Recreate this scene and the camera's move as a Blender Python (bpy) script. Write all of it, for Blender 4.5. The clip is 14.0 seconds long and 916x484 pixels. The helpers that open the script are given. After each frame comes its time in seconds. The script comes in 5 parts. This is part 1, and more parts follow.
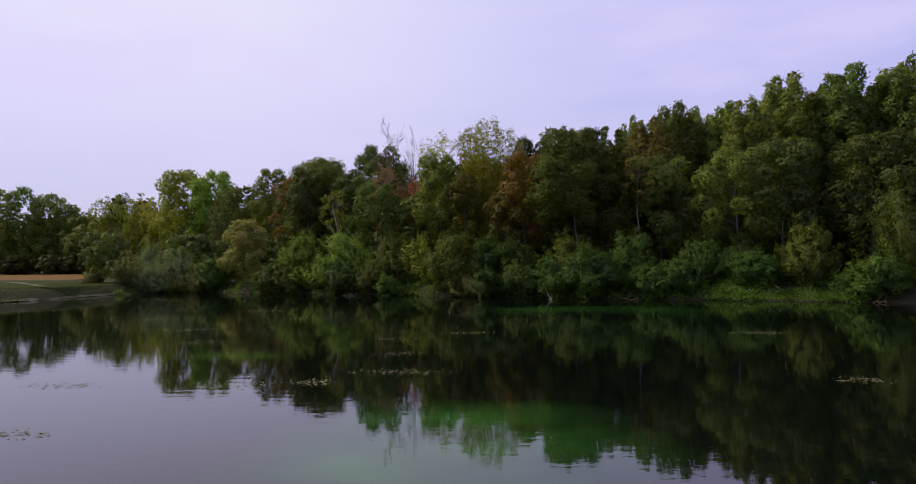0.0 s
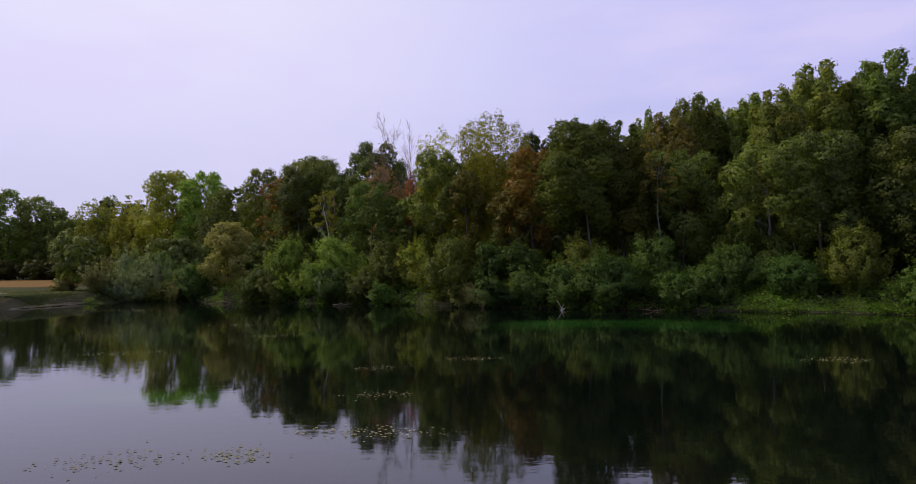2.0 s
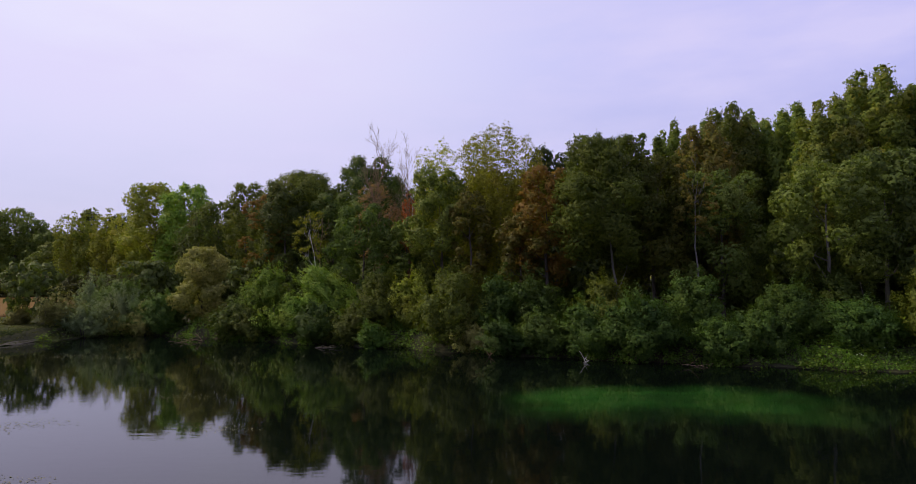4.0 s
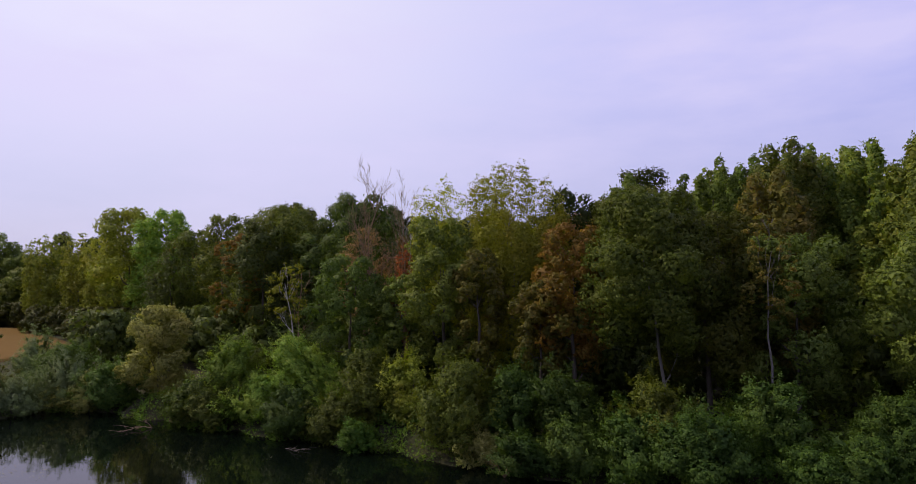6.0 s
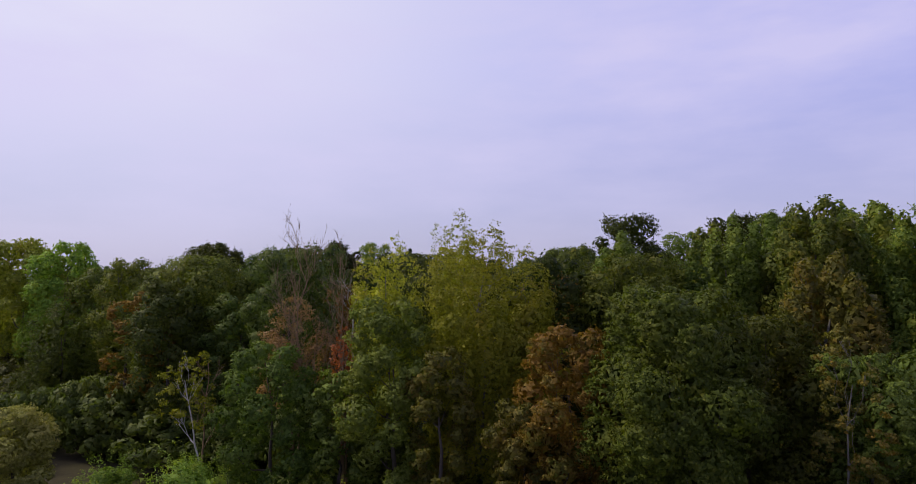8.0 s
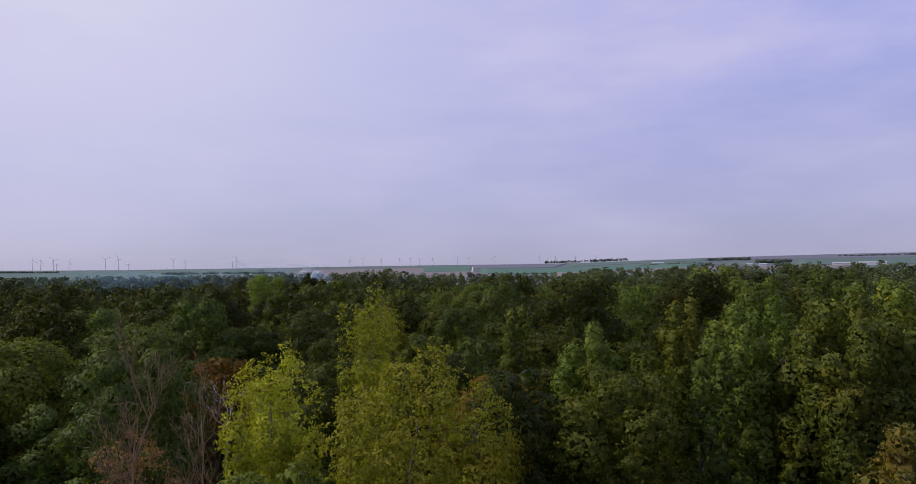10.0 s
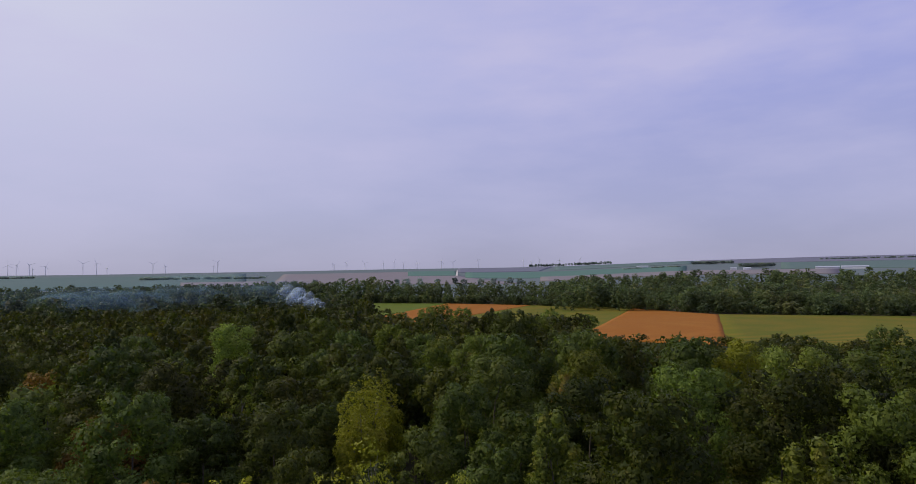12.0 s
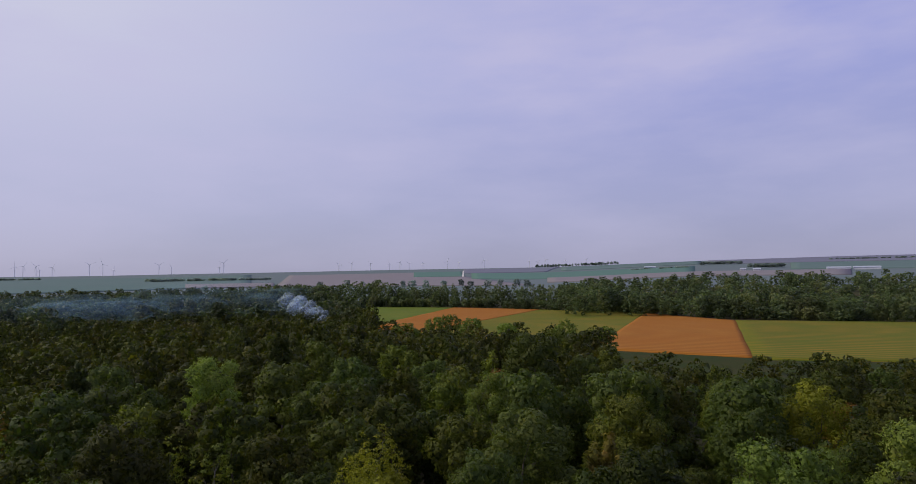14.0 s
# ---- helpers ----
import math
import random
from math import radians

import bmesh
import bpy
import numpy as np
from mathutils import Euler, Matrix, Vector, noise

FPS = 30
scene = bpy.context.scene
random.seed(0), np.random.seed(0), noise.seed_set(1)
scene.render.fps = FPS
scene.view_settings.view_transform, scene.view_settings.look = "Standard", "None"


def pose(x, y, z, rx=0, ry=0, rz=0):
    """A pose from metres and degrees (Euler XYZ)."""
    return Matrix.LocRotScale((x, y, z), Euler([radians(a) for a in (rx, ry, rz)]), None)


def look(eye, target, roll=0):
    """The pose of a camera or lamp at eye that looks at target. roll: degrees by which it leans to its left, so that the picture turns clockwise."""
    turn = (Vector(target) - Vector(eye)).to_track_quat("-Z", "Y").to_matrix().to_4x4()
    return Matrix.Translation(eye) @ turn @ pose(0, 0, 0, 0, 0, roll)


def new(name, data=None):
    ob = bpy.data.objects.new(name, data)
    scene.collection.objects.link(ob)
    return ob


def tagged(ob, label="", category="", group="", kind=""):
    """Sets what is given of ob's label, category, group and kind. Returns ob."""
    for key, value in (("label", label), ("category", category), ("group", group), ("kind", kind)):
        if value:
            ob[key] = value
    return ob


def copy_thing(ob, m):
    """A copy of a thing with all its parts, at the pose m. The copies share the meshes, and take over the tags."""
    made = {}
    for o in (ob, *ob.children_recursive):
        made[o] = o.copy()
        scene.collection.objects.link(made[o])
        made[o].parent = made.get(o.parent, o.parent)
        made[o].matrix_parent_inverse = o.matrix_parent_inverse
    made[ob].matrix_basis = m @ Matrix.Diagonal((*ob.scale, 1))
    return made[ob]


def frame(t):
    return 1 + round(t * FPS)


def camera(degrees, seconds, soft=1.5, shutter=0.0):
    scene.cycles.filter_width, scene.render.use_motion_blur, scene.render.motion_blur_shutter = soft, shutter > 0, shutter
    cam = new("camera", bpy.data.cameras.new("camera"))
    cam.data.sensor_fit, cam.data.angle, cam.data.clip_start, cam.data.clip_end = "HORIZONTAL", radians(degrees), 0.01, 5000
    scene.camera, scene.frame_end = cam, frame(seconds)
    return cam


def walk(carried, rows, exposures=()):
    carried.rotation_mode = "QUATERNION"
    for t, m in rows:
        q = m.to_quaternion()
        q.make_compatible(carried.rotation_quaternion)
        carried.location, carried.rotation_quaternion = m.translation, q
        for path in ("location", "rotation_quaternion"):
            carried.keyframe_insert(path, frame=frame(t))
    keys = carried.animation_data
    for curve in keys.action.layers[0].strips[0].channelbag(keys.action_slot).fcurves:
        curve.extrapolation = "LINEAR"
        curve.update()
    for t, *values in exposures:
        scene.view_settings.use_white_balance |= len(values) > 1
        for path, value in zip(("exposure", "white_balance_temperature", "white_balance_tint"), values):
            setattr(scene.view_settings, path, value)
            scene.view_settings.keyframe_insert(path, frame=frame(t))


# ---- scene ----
cam = camera(69.5, 14.0, 0.6)
EXPOSURES = [(0.0, 0.05, 6500, 10), (6.0, 0.08, 6500, 10), (9.0, -0.10, 6450, 7), (12.0, -0.28, 6350, 5), (14.0, -0.33, 6350, 5)]
PATH = [
    (0.0, pose(0.00, 0.00, 3.80, 91.75, 0.55, 0.00)),
    (0.5, pose(0.05, 1.57, 3.79, 91.95, 0.55, 0.00)),
    (1.0, pose(0.11, 3.29, 3.85, 91.95, 0.55, 0.10)),
    (1.5, pose(0.16, 5.08, 3.85, 92.15, 0.55, 0.20)),
    (2.0, pose(0.16, 7.02, 3.96, 92.15, 0.55, 0.20)),
    (4.5, pose(-0.16, 18.93, 8.27, 92.65, 0.45, 0.30)),
    (5.0, pose(-0.22, 21.86, 9.76, 92.75, 0.35, 0.40)),
    (5.5, pose(-0.27, 24.84, 11.31, 92.75, 0.35, 0.40)),
    (6.0, pose(-0.38, 27.87, 12.86, 92.75, 0.25, 0.40)),
    (6.5, pose(-0.43, 31.06, 14.53, 92.75, 0.35, 0.10)),
    (7.0, pose(-0.54, 34.31, 16.19, 92.75, 0.25, -0.50)),
    (7.5, pose(-0.65, 37.60, 17.86, 92.75, 0.25, -1.90)),
    (8.0, pose(-0.70, 41.07, 19.43, 92.85, 0.15, -3.80)),
    (8.5, pose(-0.76, 44.53, 21.21, 92.75, 0.25, -6.70)),
    (9.0, pose(-0.86, 48.04, 22.99, 92.45, 0.35, -9.20)),
    (11.5, pose(-0.01, 67.94, 31.57, 92.65, 0.55, -13.90)),
    (12.0, pose(0.39, 71.45, 33.27, 92.65, 0.65, -13.80)),
    (12.5, pose(0.84, 74.91, 34.93, 92.65, 0.65, -13.70)),
    (13.0, pose(1.35, 78.36, 36.06, 92.65, 0.75, -13.50)),
    (13.5, pose(1.91, 81.75, 36.43, 92.65, 0.75, -13.40)),
    (14.0, pose(2.48, 85.13, 36.57, 92.65, 0.75, -13.30)),
]
walk(cam, PATH, EXPOSURES)

# ---- sky, sun ----
SUN_AZ, SUN_EL = radians(-74), radians(42)      # azimuth from +y towards +x
SUN_DIR = Vector((math.sin(SUN_AZ) * math.cos(SUN_EL), math.cos(SUN_AZ) * math.cos(SUN_EL), math.sin(SUN_EL)))


class Nodes:
    """Short hand for a node tree."""

    def __init__(self, tree):
        self.tree = tree

    def add(self, kind, **sockets):
        n = self.tree.nodes.new(kind)
        for k, v in sockets.items():
            self.put(n.inputs[k.replace("_", " ")], v)
        return n

    def put(self, socket, v):
        if isinstance(v, bpy.types.NodeSocket):
            self.tree.links.new(v, socket)
        elif isinstance(v, bpy.types.Node):
            self.tree.links.new(v.outputs[0], socket)
        else:
            socket.default_value = v

    def math(self, op, a, b=0.0, clamp=False):
        n = self.tree.nodes.new("ShaderNodeMath")
        n.operation, n.use_clamp = op, clamp
        self.put(n.inputs[0], a)
        self.put(n.inputs[1], b)
        return n.outputs[0]

    def vector(self, op, a, b=None, c=None):
        n = self.tree.nodes.new("ShaderNodeVectorMath")
        n.operation = op
        for socket, v in zip(n.inputs, (a, b, c)):
            if v is not None:
                self.put(socket, v)
        return n

    def mix(self, fac, a, b, blend="MIX"):
        n = self.tree.nodes.new("ShaderNodeMix")
        n.data_type, n.blend_type = "RGBA", blend
        self.put(n.inputs[0], fac)
        self.put(n.inputs[6], a)
        self.put(n.inputs[7], b)
        return n.outputs[2]

    def noise(self, vec, scale, detail=3.0, rough=0.55):
        n = self.tree.nodes.new("ShaderNodeTexNoise")
        n.inputs["Scale"].default_value, n.inputs["Detail"].default_value, n.inputs["Roughness"].default_value = scale, detail, rough
        self.put(n.inputs["Vector"], vec)
        return n.outputs[0]

    def ramp(self, fac, stops):
        n = self.tree.nodes.new("ShaderNodeValToRGB")
        e = n.color_ramp.elements
        e[0].position, e[0].color = stops[0]
        e[1].position, e[1].color = stops[-1]
        for p, c in stops[1:-1]:
            e.new(p).color = c
        self.put(n.inputs[0], fac)
        return n.outputs[0]

    def scaled(self, vec, scale, loc=(0, 0, 0)):
        n = self.tree.nodes.new("ShaderNodeMapping")
        n.inputs["Scale"].default_value, n.inputs["Location"].default_value = scale, loc
        self.put(n.inputs[0], vec)
        return n.outputs[0]


def rgb(r, g, b):
    return (r, g, b, 1.0)


def grey(v):
    return (v, v, v, 1.0)


world = bpy.data.worlds.new("overcast_sky")
scene.world = world
world.use_nodes = True
w = Nodes(world.node_tree)
back = world.node_tree.nodes["Background"]
direction = w.add("ShaderNodeTexCoord").outputs["Generated"]
nishita = w.add("ShaderNodeTexSky")
nishita.sky_type, nishita.sun_disc, nishita.sun_elevation, nishita.sun_rotation = "NISHITA", False, SUN_EL, SUN_AZ
clear = w.mix(1.0, nishita.outputs[0], grey(0.10), "MULTIPLY")
axes = w.add("ShaderNodeSeparateXYZ", Vector=direction)
BRIGHT_CLOUD = Vector((-0.36, 0.78, 0.50)).normalized()    # where the veil of cloud is thinnest
# a high veil of cloud, paler round the hidden sun and pinkish towards the horizon
veil = w.ramp(axes.outputs[2], [(0.0, rgb(0.44, 0.42, 0.61)), (0.10, rgb(0.475, 0.468, 0.765)), (0.30, rgb(0.46, 0.470, 0.915)), (1.0, rgb(0.46, 0.470, 0.955))])
dot = w.vector("DOT_PRODUCT", direction, BRIGHT_CLOUD)
glow = w.math("POWER", w.math("MAXIMUM", dot.outputs["Value"], 0.0), 5.0)
lift = w.math("ADD", 0.30, w.math("MULTIPLY", axes.outputs[2], 2.6), True)    # both fade in the haze over the horizon
glow = w.math("MULTIPLY", glow, lift)
veil = w.mix(w.math("MULTIPLY", glow, 0.85, True), veil, rgb(0.915, 0.86, 1.00))
flat = w.scaled(direction, (1.6, 1.6, 5.5))
streak = w.noise(flat, 1.7, 5.0, 0.55)
cloud = w.ramp(streak, [(0.38, grey(0.0)), (0.66, grey(1.0))])
veil = w.mix(w.math("MULTIPLY", w.math("MULTIPLY", cloud, lift), 0.70), veil, rgb(0.74, 0.672, 0.955))
whole = w.mix(0.90, clear, veil)
# the veil thickens away from the hidden sun, so the half of the sky low behind the lake is duller
sunward = w.math("ADD", w.math("MULTIPLY", axes.outputs[1], 0.75), w.math("MULTIPLY", axes.outputs[2], 0.9))
whole = w.mix(1.0, whole, w.ramp(w.math("ADD", w.math("MULTIPLY", sunward, 0.5), 0.5), [(0.16, grey(0.58)), (0.45, grey(0.82)), (0.70, grey(1.0))]), "MULTIPLY")
w.put(back.inputs["Color"], whole)
back.inputs["Strength"].default_value = 1.0

sun = new("sun", bpy.data.lights.new("sun", "SUN"))
sun.data.energy, sun.data.angle, sun.data.color = 2.7, radians(12), (1.0, 0.88, 0.60)
sun.matrix_world = look(SUN_DIR * 100, (0, 0, 0))


# ---- materials ----
def material(name):
    m = bpy.data.materials.new(name)
    m.use_nodes = True
    n = Nodes(m.node_tree)
    return m, n, m.node_tree.nodes["Principled BSDF"]


def leaves(name, dark, light, accent, amount=0.15, turn=0.06, patch=0.35, gloss=0.55):
    """Foliage: single leaves, boughs and trees differ a little, with fine leafy relief."""
    m, n, p = material(name)
    one = n.add("ShaderNodeNewGeometry").outputs["Random Per Island"]
    tree = n.add("ShaderNodeObjectInfo").outputs["Random"]
    at = n.add("ShaderNodeNewGeometry").outputs["Position"]
    bough = n.noise(at, patch, 3.0, 0.6)
    leafy = n.noise(at, 5.5, 2.0, 0.6)
    pick = n.math("ADD", n.math("MULTIPLY", leafy, 0.50), n.math("MULTIPLY", one, 0.50))
    c = n.mix(n.ramp(pick, [(0.30, grey(0.0)), (0.70, grey(1.0))]), dark, light)
    hue = n.ramp(bough, [(0.50, grey(0.0)), (0.72, grey(1.0))])
    stray = n.math("GREATER_THAN", one, 1.0 - amount * 0.4)
    c = n.mix(n.math("ADD", n.math("MULTIPLY", hue, amount * 2.4), n.math("MULTIPLY", stray, 0.4), True), c, accent)
    tone = n.math("ADD", 0.72, n.math("MULTIPLY", n.noise(at, 1.1, 3.0, 0.6), 0.56))
    c = n.mix(1.0, c, tone, "MULTIPLY")
    if turn == 0.0:
        stand = n.ramp(n.noise(at, patch * 1.4, 1.0), [(0.36, grey(0.60)), (0.64, grey(1.40))])
        c = n.mix(1.0, c, stand, "MULTIPLY")
    h = n.add("ShaderNodeHueSaturation", Color=c)
    n.put(h.inputs["Hue"], n.math("ADD", 0.5 - turn * 0.25, n.math("MULTIPLY", tree, turn * 0.5)))
    n.put(h.inputs["Value"], n.math("ADD", 0.68, n.math("MULTIPLY", n.math("FRACT", n.math("MULTIPLY", tree, 7.3)), 0.60)))
    n.put(p.inputs["Base Color"], h.outputs[0])
    p.inputs["Roughness"].default_value = gloss
    p.inputs["Specular IOR Level"].default_value = 0.15
    relief = n.add("ShaderNodeBump", Height=leafy)
    relief.inputs["Strength"].default_value, relief.inputs["Distance"].default_value = 0.45, 0.12
    n.put(p.inputs["Normal"], relief)
    thin = n.add("ShaderNodeBsdfTranslucent")
    n.put(thin.inputs["Color"], n.mix(1.0, h.outputs[0], rgb(1.5, 1.6, 0.75), "MULTIPLY"))
    both = n.add("ShaderNodeMixShader")
    both.inputs[0].default_value = 0.34
    n.put(both.inputs[1], p.outputs[0])
    n.put(both.inputs[2], thin.outputs[0])
    n.put(m.node_tree.nodes["Material Output"].inputs[0], both.outputs[0])
    return m


def wood(name, dark, light, scale=3.0):
    m, n, p = material(name)
    at = n.add("ShaderNodeTexCoord").outputs["Object"]
    grain = n.noise(n.scaled(at, (6, 6, 0.8)), scale, 6.0, 0.65)
    spots = n.noise(at, 0.7, 2.0)
    c = n.mix(grain, dark, light)
    n.put(p.inputs["Base Color"], n.mix(n.math("MULTIPLY", spots, 0.5), c, dark))
    p.inputs["Roughness"].default_value = 0.9
    b = n.add("ShaderNodeBump", Height=grain)
    b.inputs["Strength"].default_value, b.inputs["Distance"].default_value = 0.6, 0.03
    n.put(p.inputs["Normal"], b)
    return m


GREEN = leaves("leaves_green", rgb(0.058, 0.076, 0.011), rgb(0.130, 0.155, 0.022), rgb(0.180, 0.160, 0.020))
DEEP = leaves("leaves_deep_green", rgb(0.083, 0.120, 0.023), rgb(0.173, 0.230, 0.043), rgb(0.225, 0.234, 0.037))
BRIGHT = leaves("leaves_bright_green", rgb(0.106, 0.176, 0.023), rgb(0.215, 0.319, 0.045), rgb(0.355, 0.341, 0.040))
LIME = leaves("leaves_lime", rgb(0.134, 0.160, 0.020), rgb(0.258, 0.281, 0.037), rgb(0.356, 0.303, 0.037))
YELLOW = leaves("leaves_yellowing", rgb(0.173, 0.190, 0.017), rgb(0.326, 0.332, 0.030), rgb(0.379, 0.305, 0.028), 0.15, 0.03)
MOTTLED = leaves("leaves_mottled", rgb(0.080, 0.082, 0.018), rgb(0.164, 0.152, 0.029), rgb(0.240, 0.144, 0.026), 0.22, 0.04)
RUST = leaves("leaves_rust", rgb(0.126, 0.069, 0.015), rgb(0.232, 0.119, 0.024), rgb(0.098, 0.109, 0.019), 0.35, 0.03)
RED = leaves("leaves_red", rgb(0.299, 0.072, 0.031), rgb(0.455, 0.117, 0.044), rgb(0.364, 0.156, 0.042), 0.2, 0.02)
BROWN = leaves("leaves_brown", rgb(0.230, 0.135, 0.062), rgb(0.380, 0.240, 0.115), rgb(0.330, 0.170, 0.070), 0.2, 0.03)
OLIVE = leaves("leaves_olive", rgb(0.174, 0.177, 0.048), rgb(0.334, 0.328, 0.089), rgb(0.386, 0.311, 0.076), 0.15, 0.02)
SILVER = leaves("leaves_silver", rgb(0.099, 0.140, 0.055), rgb(0.194, 0.242, 0.102), rgb(0.180, 0.194, 0.059), 0.15, 0.03)
POPLAR = leaves("leaves_poplar", rgb(0.081, 0.116, 0.021), rgb(0.179, 0.221, 0.038), rgb(0.321, 0.266, 0.030), 0.18, 0.05)
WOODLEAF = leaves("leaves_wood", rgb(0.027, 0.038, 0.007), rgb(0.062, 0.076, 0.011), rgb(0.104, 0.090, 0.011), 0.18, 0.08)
# darker wood green; on the right-hand ashes it stands in for dim light
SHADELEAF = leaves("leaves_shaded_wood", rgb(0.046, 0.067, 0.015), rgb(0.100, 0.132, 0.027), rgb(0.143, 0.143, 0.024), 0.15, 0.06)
CANOPY = leaves("leaves_canopy", rgb(0.024, 0.032, 0.006), rgb(0.050, 0.060, 0.010), rgb(0.100, 0.080, 0.010), 0.24, 0.0, 0.09)
# paler and bluer than the near canopy: slight distance haze painted in
HAZED_WOOD = leaves("leaves_hazed_wood", rgb(0.049, 0.072, 0.034), rgb(0.098, 0.127, 0.054), rgb(0.155, 0.135, 0.048), 0.20, 0.0, 0.035)
# leaf colour paled to blue-grey so that it holds the haze of kilometres
HAZED_HEDGE = leaves("leaves_hazed_hedge", rgb(0.150, 0.190, 0.200), rgb(0.210, 0.260, 0.260), rgb(0.210, 0.230, 0.210), 0.16, 0.0, 0.03)
BRAMBLE = leaves("leaves_bramble", rgb(0.045, 0.085, 0.015), rgb(0.094, 0.155, 0.026), rgb(0.128, 0.160, 0.023))
IVY = leaves("leaves_ivy", rgb(0.067, 0.138, 0.017), rgb(0.135, 0.242, 0.032), rgb(0.215, 0.230, 0.034))
GRASSY = leaves("leaves_grass", rgb(0.048, 0.063, 0.014), rgb(0.086, 0.098, 0.024), rgb(0.145, 0.107, 0.044))
REED = leaves("leaves_floating_weed", rgb(0.139, 0.145, 0.060), rgb(0.341, 0.319, 0.160), rgb(0.248, 0.174, 0.070), 0.3)
BARK = wood("bark_grey_brown", rgb(0.045, 0.036, 0.028), rgb(0.15, 0.125, 0.10))
PALE = wood("bark_pale", rgb(0.10, 0.09, 0.075), rgb(0.26, 0.24, 0.20))
DEADWOOD = wood("dead_wood", rgb(0.16, 0.105, 0.055), rgb(0.32, 0.22, 0.125))
BLEACHED = wood("bleached_wood", rgb(0.30, 0.28, 0.26), rgb(0.60, 0.57, 0.53))


def earth(name, a, b, c, scale, stripes=None):
    m, n, p = material(name)
    at = n.add("ShaderNodeNewGeometry").outputs["Position"]
    col = n.mix(n.noise(at, scale, 8.0, 0.65), a, b)
    big = n.ramp(n.noise(at, scale * 0.06, 4.0), [(0.40, grey(0.0)), (0.70, grey(1.0))])
    col = n.mix(n.math("MULTIPLY", big, 0.7), col, c)
    if stripes:
        angle, width, tone = stripes
        mp = n.add("ShaderNodeMapping", Vector=at)
        mp.inputs["Rotation"].default_value = (0, 0, radians(angle))
        wv = n.add("ShaderNodeTexWave", Vector=mp.outputs[0])
        wv.bands_direction = "X"
        wv.inputs["Scale"].default_value, wv.inputs["Distortion"].default_value = 0.314 / width, 3.5
        wv.inputs["Detail"].default_value, wv.inputs["Detail Scale"].default_value = 4.0, 0.25
        line = n.ramp(wv.outputs[1], [(0.45, grey(0.0)), (0.85, grey(1.0))])
        worn = n.ramp(n.noise(at, 0.03, 4.0, 0.6), [(0.35, grey(0.15)), (0.65, grey(1.0))])
        col = n.mix(n.math("MULTIPLY", n.math("MULTIPLY", line, worn), 0.8), col, tone)
    n.put(p.inputs["Base Color"], col)
    p.inputs["Roughness"].default_value = 1.0
    p.inputs["Specular IOR Level"].default_value = 0.1
    bump = n.add("ShaderNodeBump", Height=n.noise(at, scale * 2, 6.0))
    bump.inputs["Strength"].default_value, bump.inputs["Distance"].default_value = 0.5, 0.1
    n.put(p.inputs["Normal"], bump)
    return m


SOIL = earth("forest_floor", rgb(0.030, 0.026, 0.016), rgb(0.075, 0.065, 0.035), rgb(0.05, 0.065, 0.025), 0.8)
STUBBLE = earth("stubble", rgb(0.21, 0.072, 0.010), rgb(0.34, 0.135, 0.022), rgb(0.225, 0.094, 0.018), 0.5, (-55, 6.0, rgb(0.40, 0.175, 0.032)))
MEADOW = earth("striped_meadow", rgb(0.075, 0.098, 0.010), rgb(0.125, 0.140, 0.017), rgb(0.12, 0.115, 0.013), 0.4, (-55, 7.0, rgb(0.25, 0.150, 0.022)))
CROP = earth("green_crop", rgb(0.075, 0.120, 0.016), rgb(0.11, 0.150, 0.020), rgb(0.10, 0.12, 0.015), 0.3, (-55, 12.0, rgb(0.15, 0.16, 0.020)))
TURF = earth("bank_turf", rgb(0.019, 0.030, 0.006), rgb(0.037, 0.051, 0.011), rgb(0.053, 0.043, 0.014), 1.5)
CLODS = earth("reddish_stubble", rgb(0.124, 0.069, 0.017), rgb(0.186, 0.104, 0.028), rgb(0.149, 0.095, 0.033), 0.6)
# far ground: distance haze is put into these greyed, bluish colours
HAZED_TAN = earth("hazed_stubble", rgb(0.178, 0.166, 0.178), rgb(0.238, 0.212, 0.220), rgb(0.204, 0.183, 0.201), 0.02)
HAZED_ROSE = earth("hazed_ploughed", rgb(0.134, 0.139, 0.187), rgb(0.176, 0.176, 0.225), rgb(0.151, 0.162, 0.203), 0.02)
HAZED_GREEN = earth("hazed_meadow", rgb(0.088, 0.143, 0.134), rgb(0.122, 0.176, 0.161), rgb(0.126, 0.166, 0.161), 0.02)
HAZED_CROP = earth("hazed_beet", rgb(0.086, 0.164, 0.137), rgb(0.111, 0.191, 0.160), rgb(0.101, 0.180, 0.145), 0.02)
HAZED_PLAIN = earth("plain", rgb(0.105, 0.143, 0.145), rgb(0.147, 0.176, 0.182), rgb(0.134, 0.152, 0.166), 0.01)


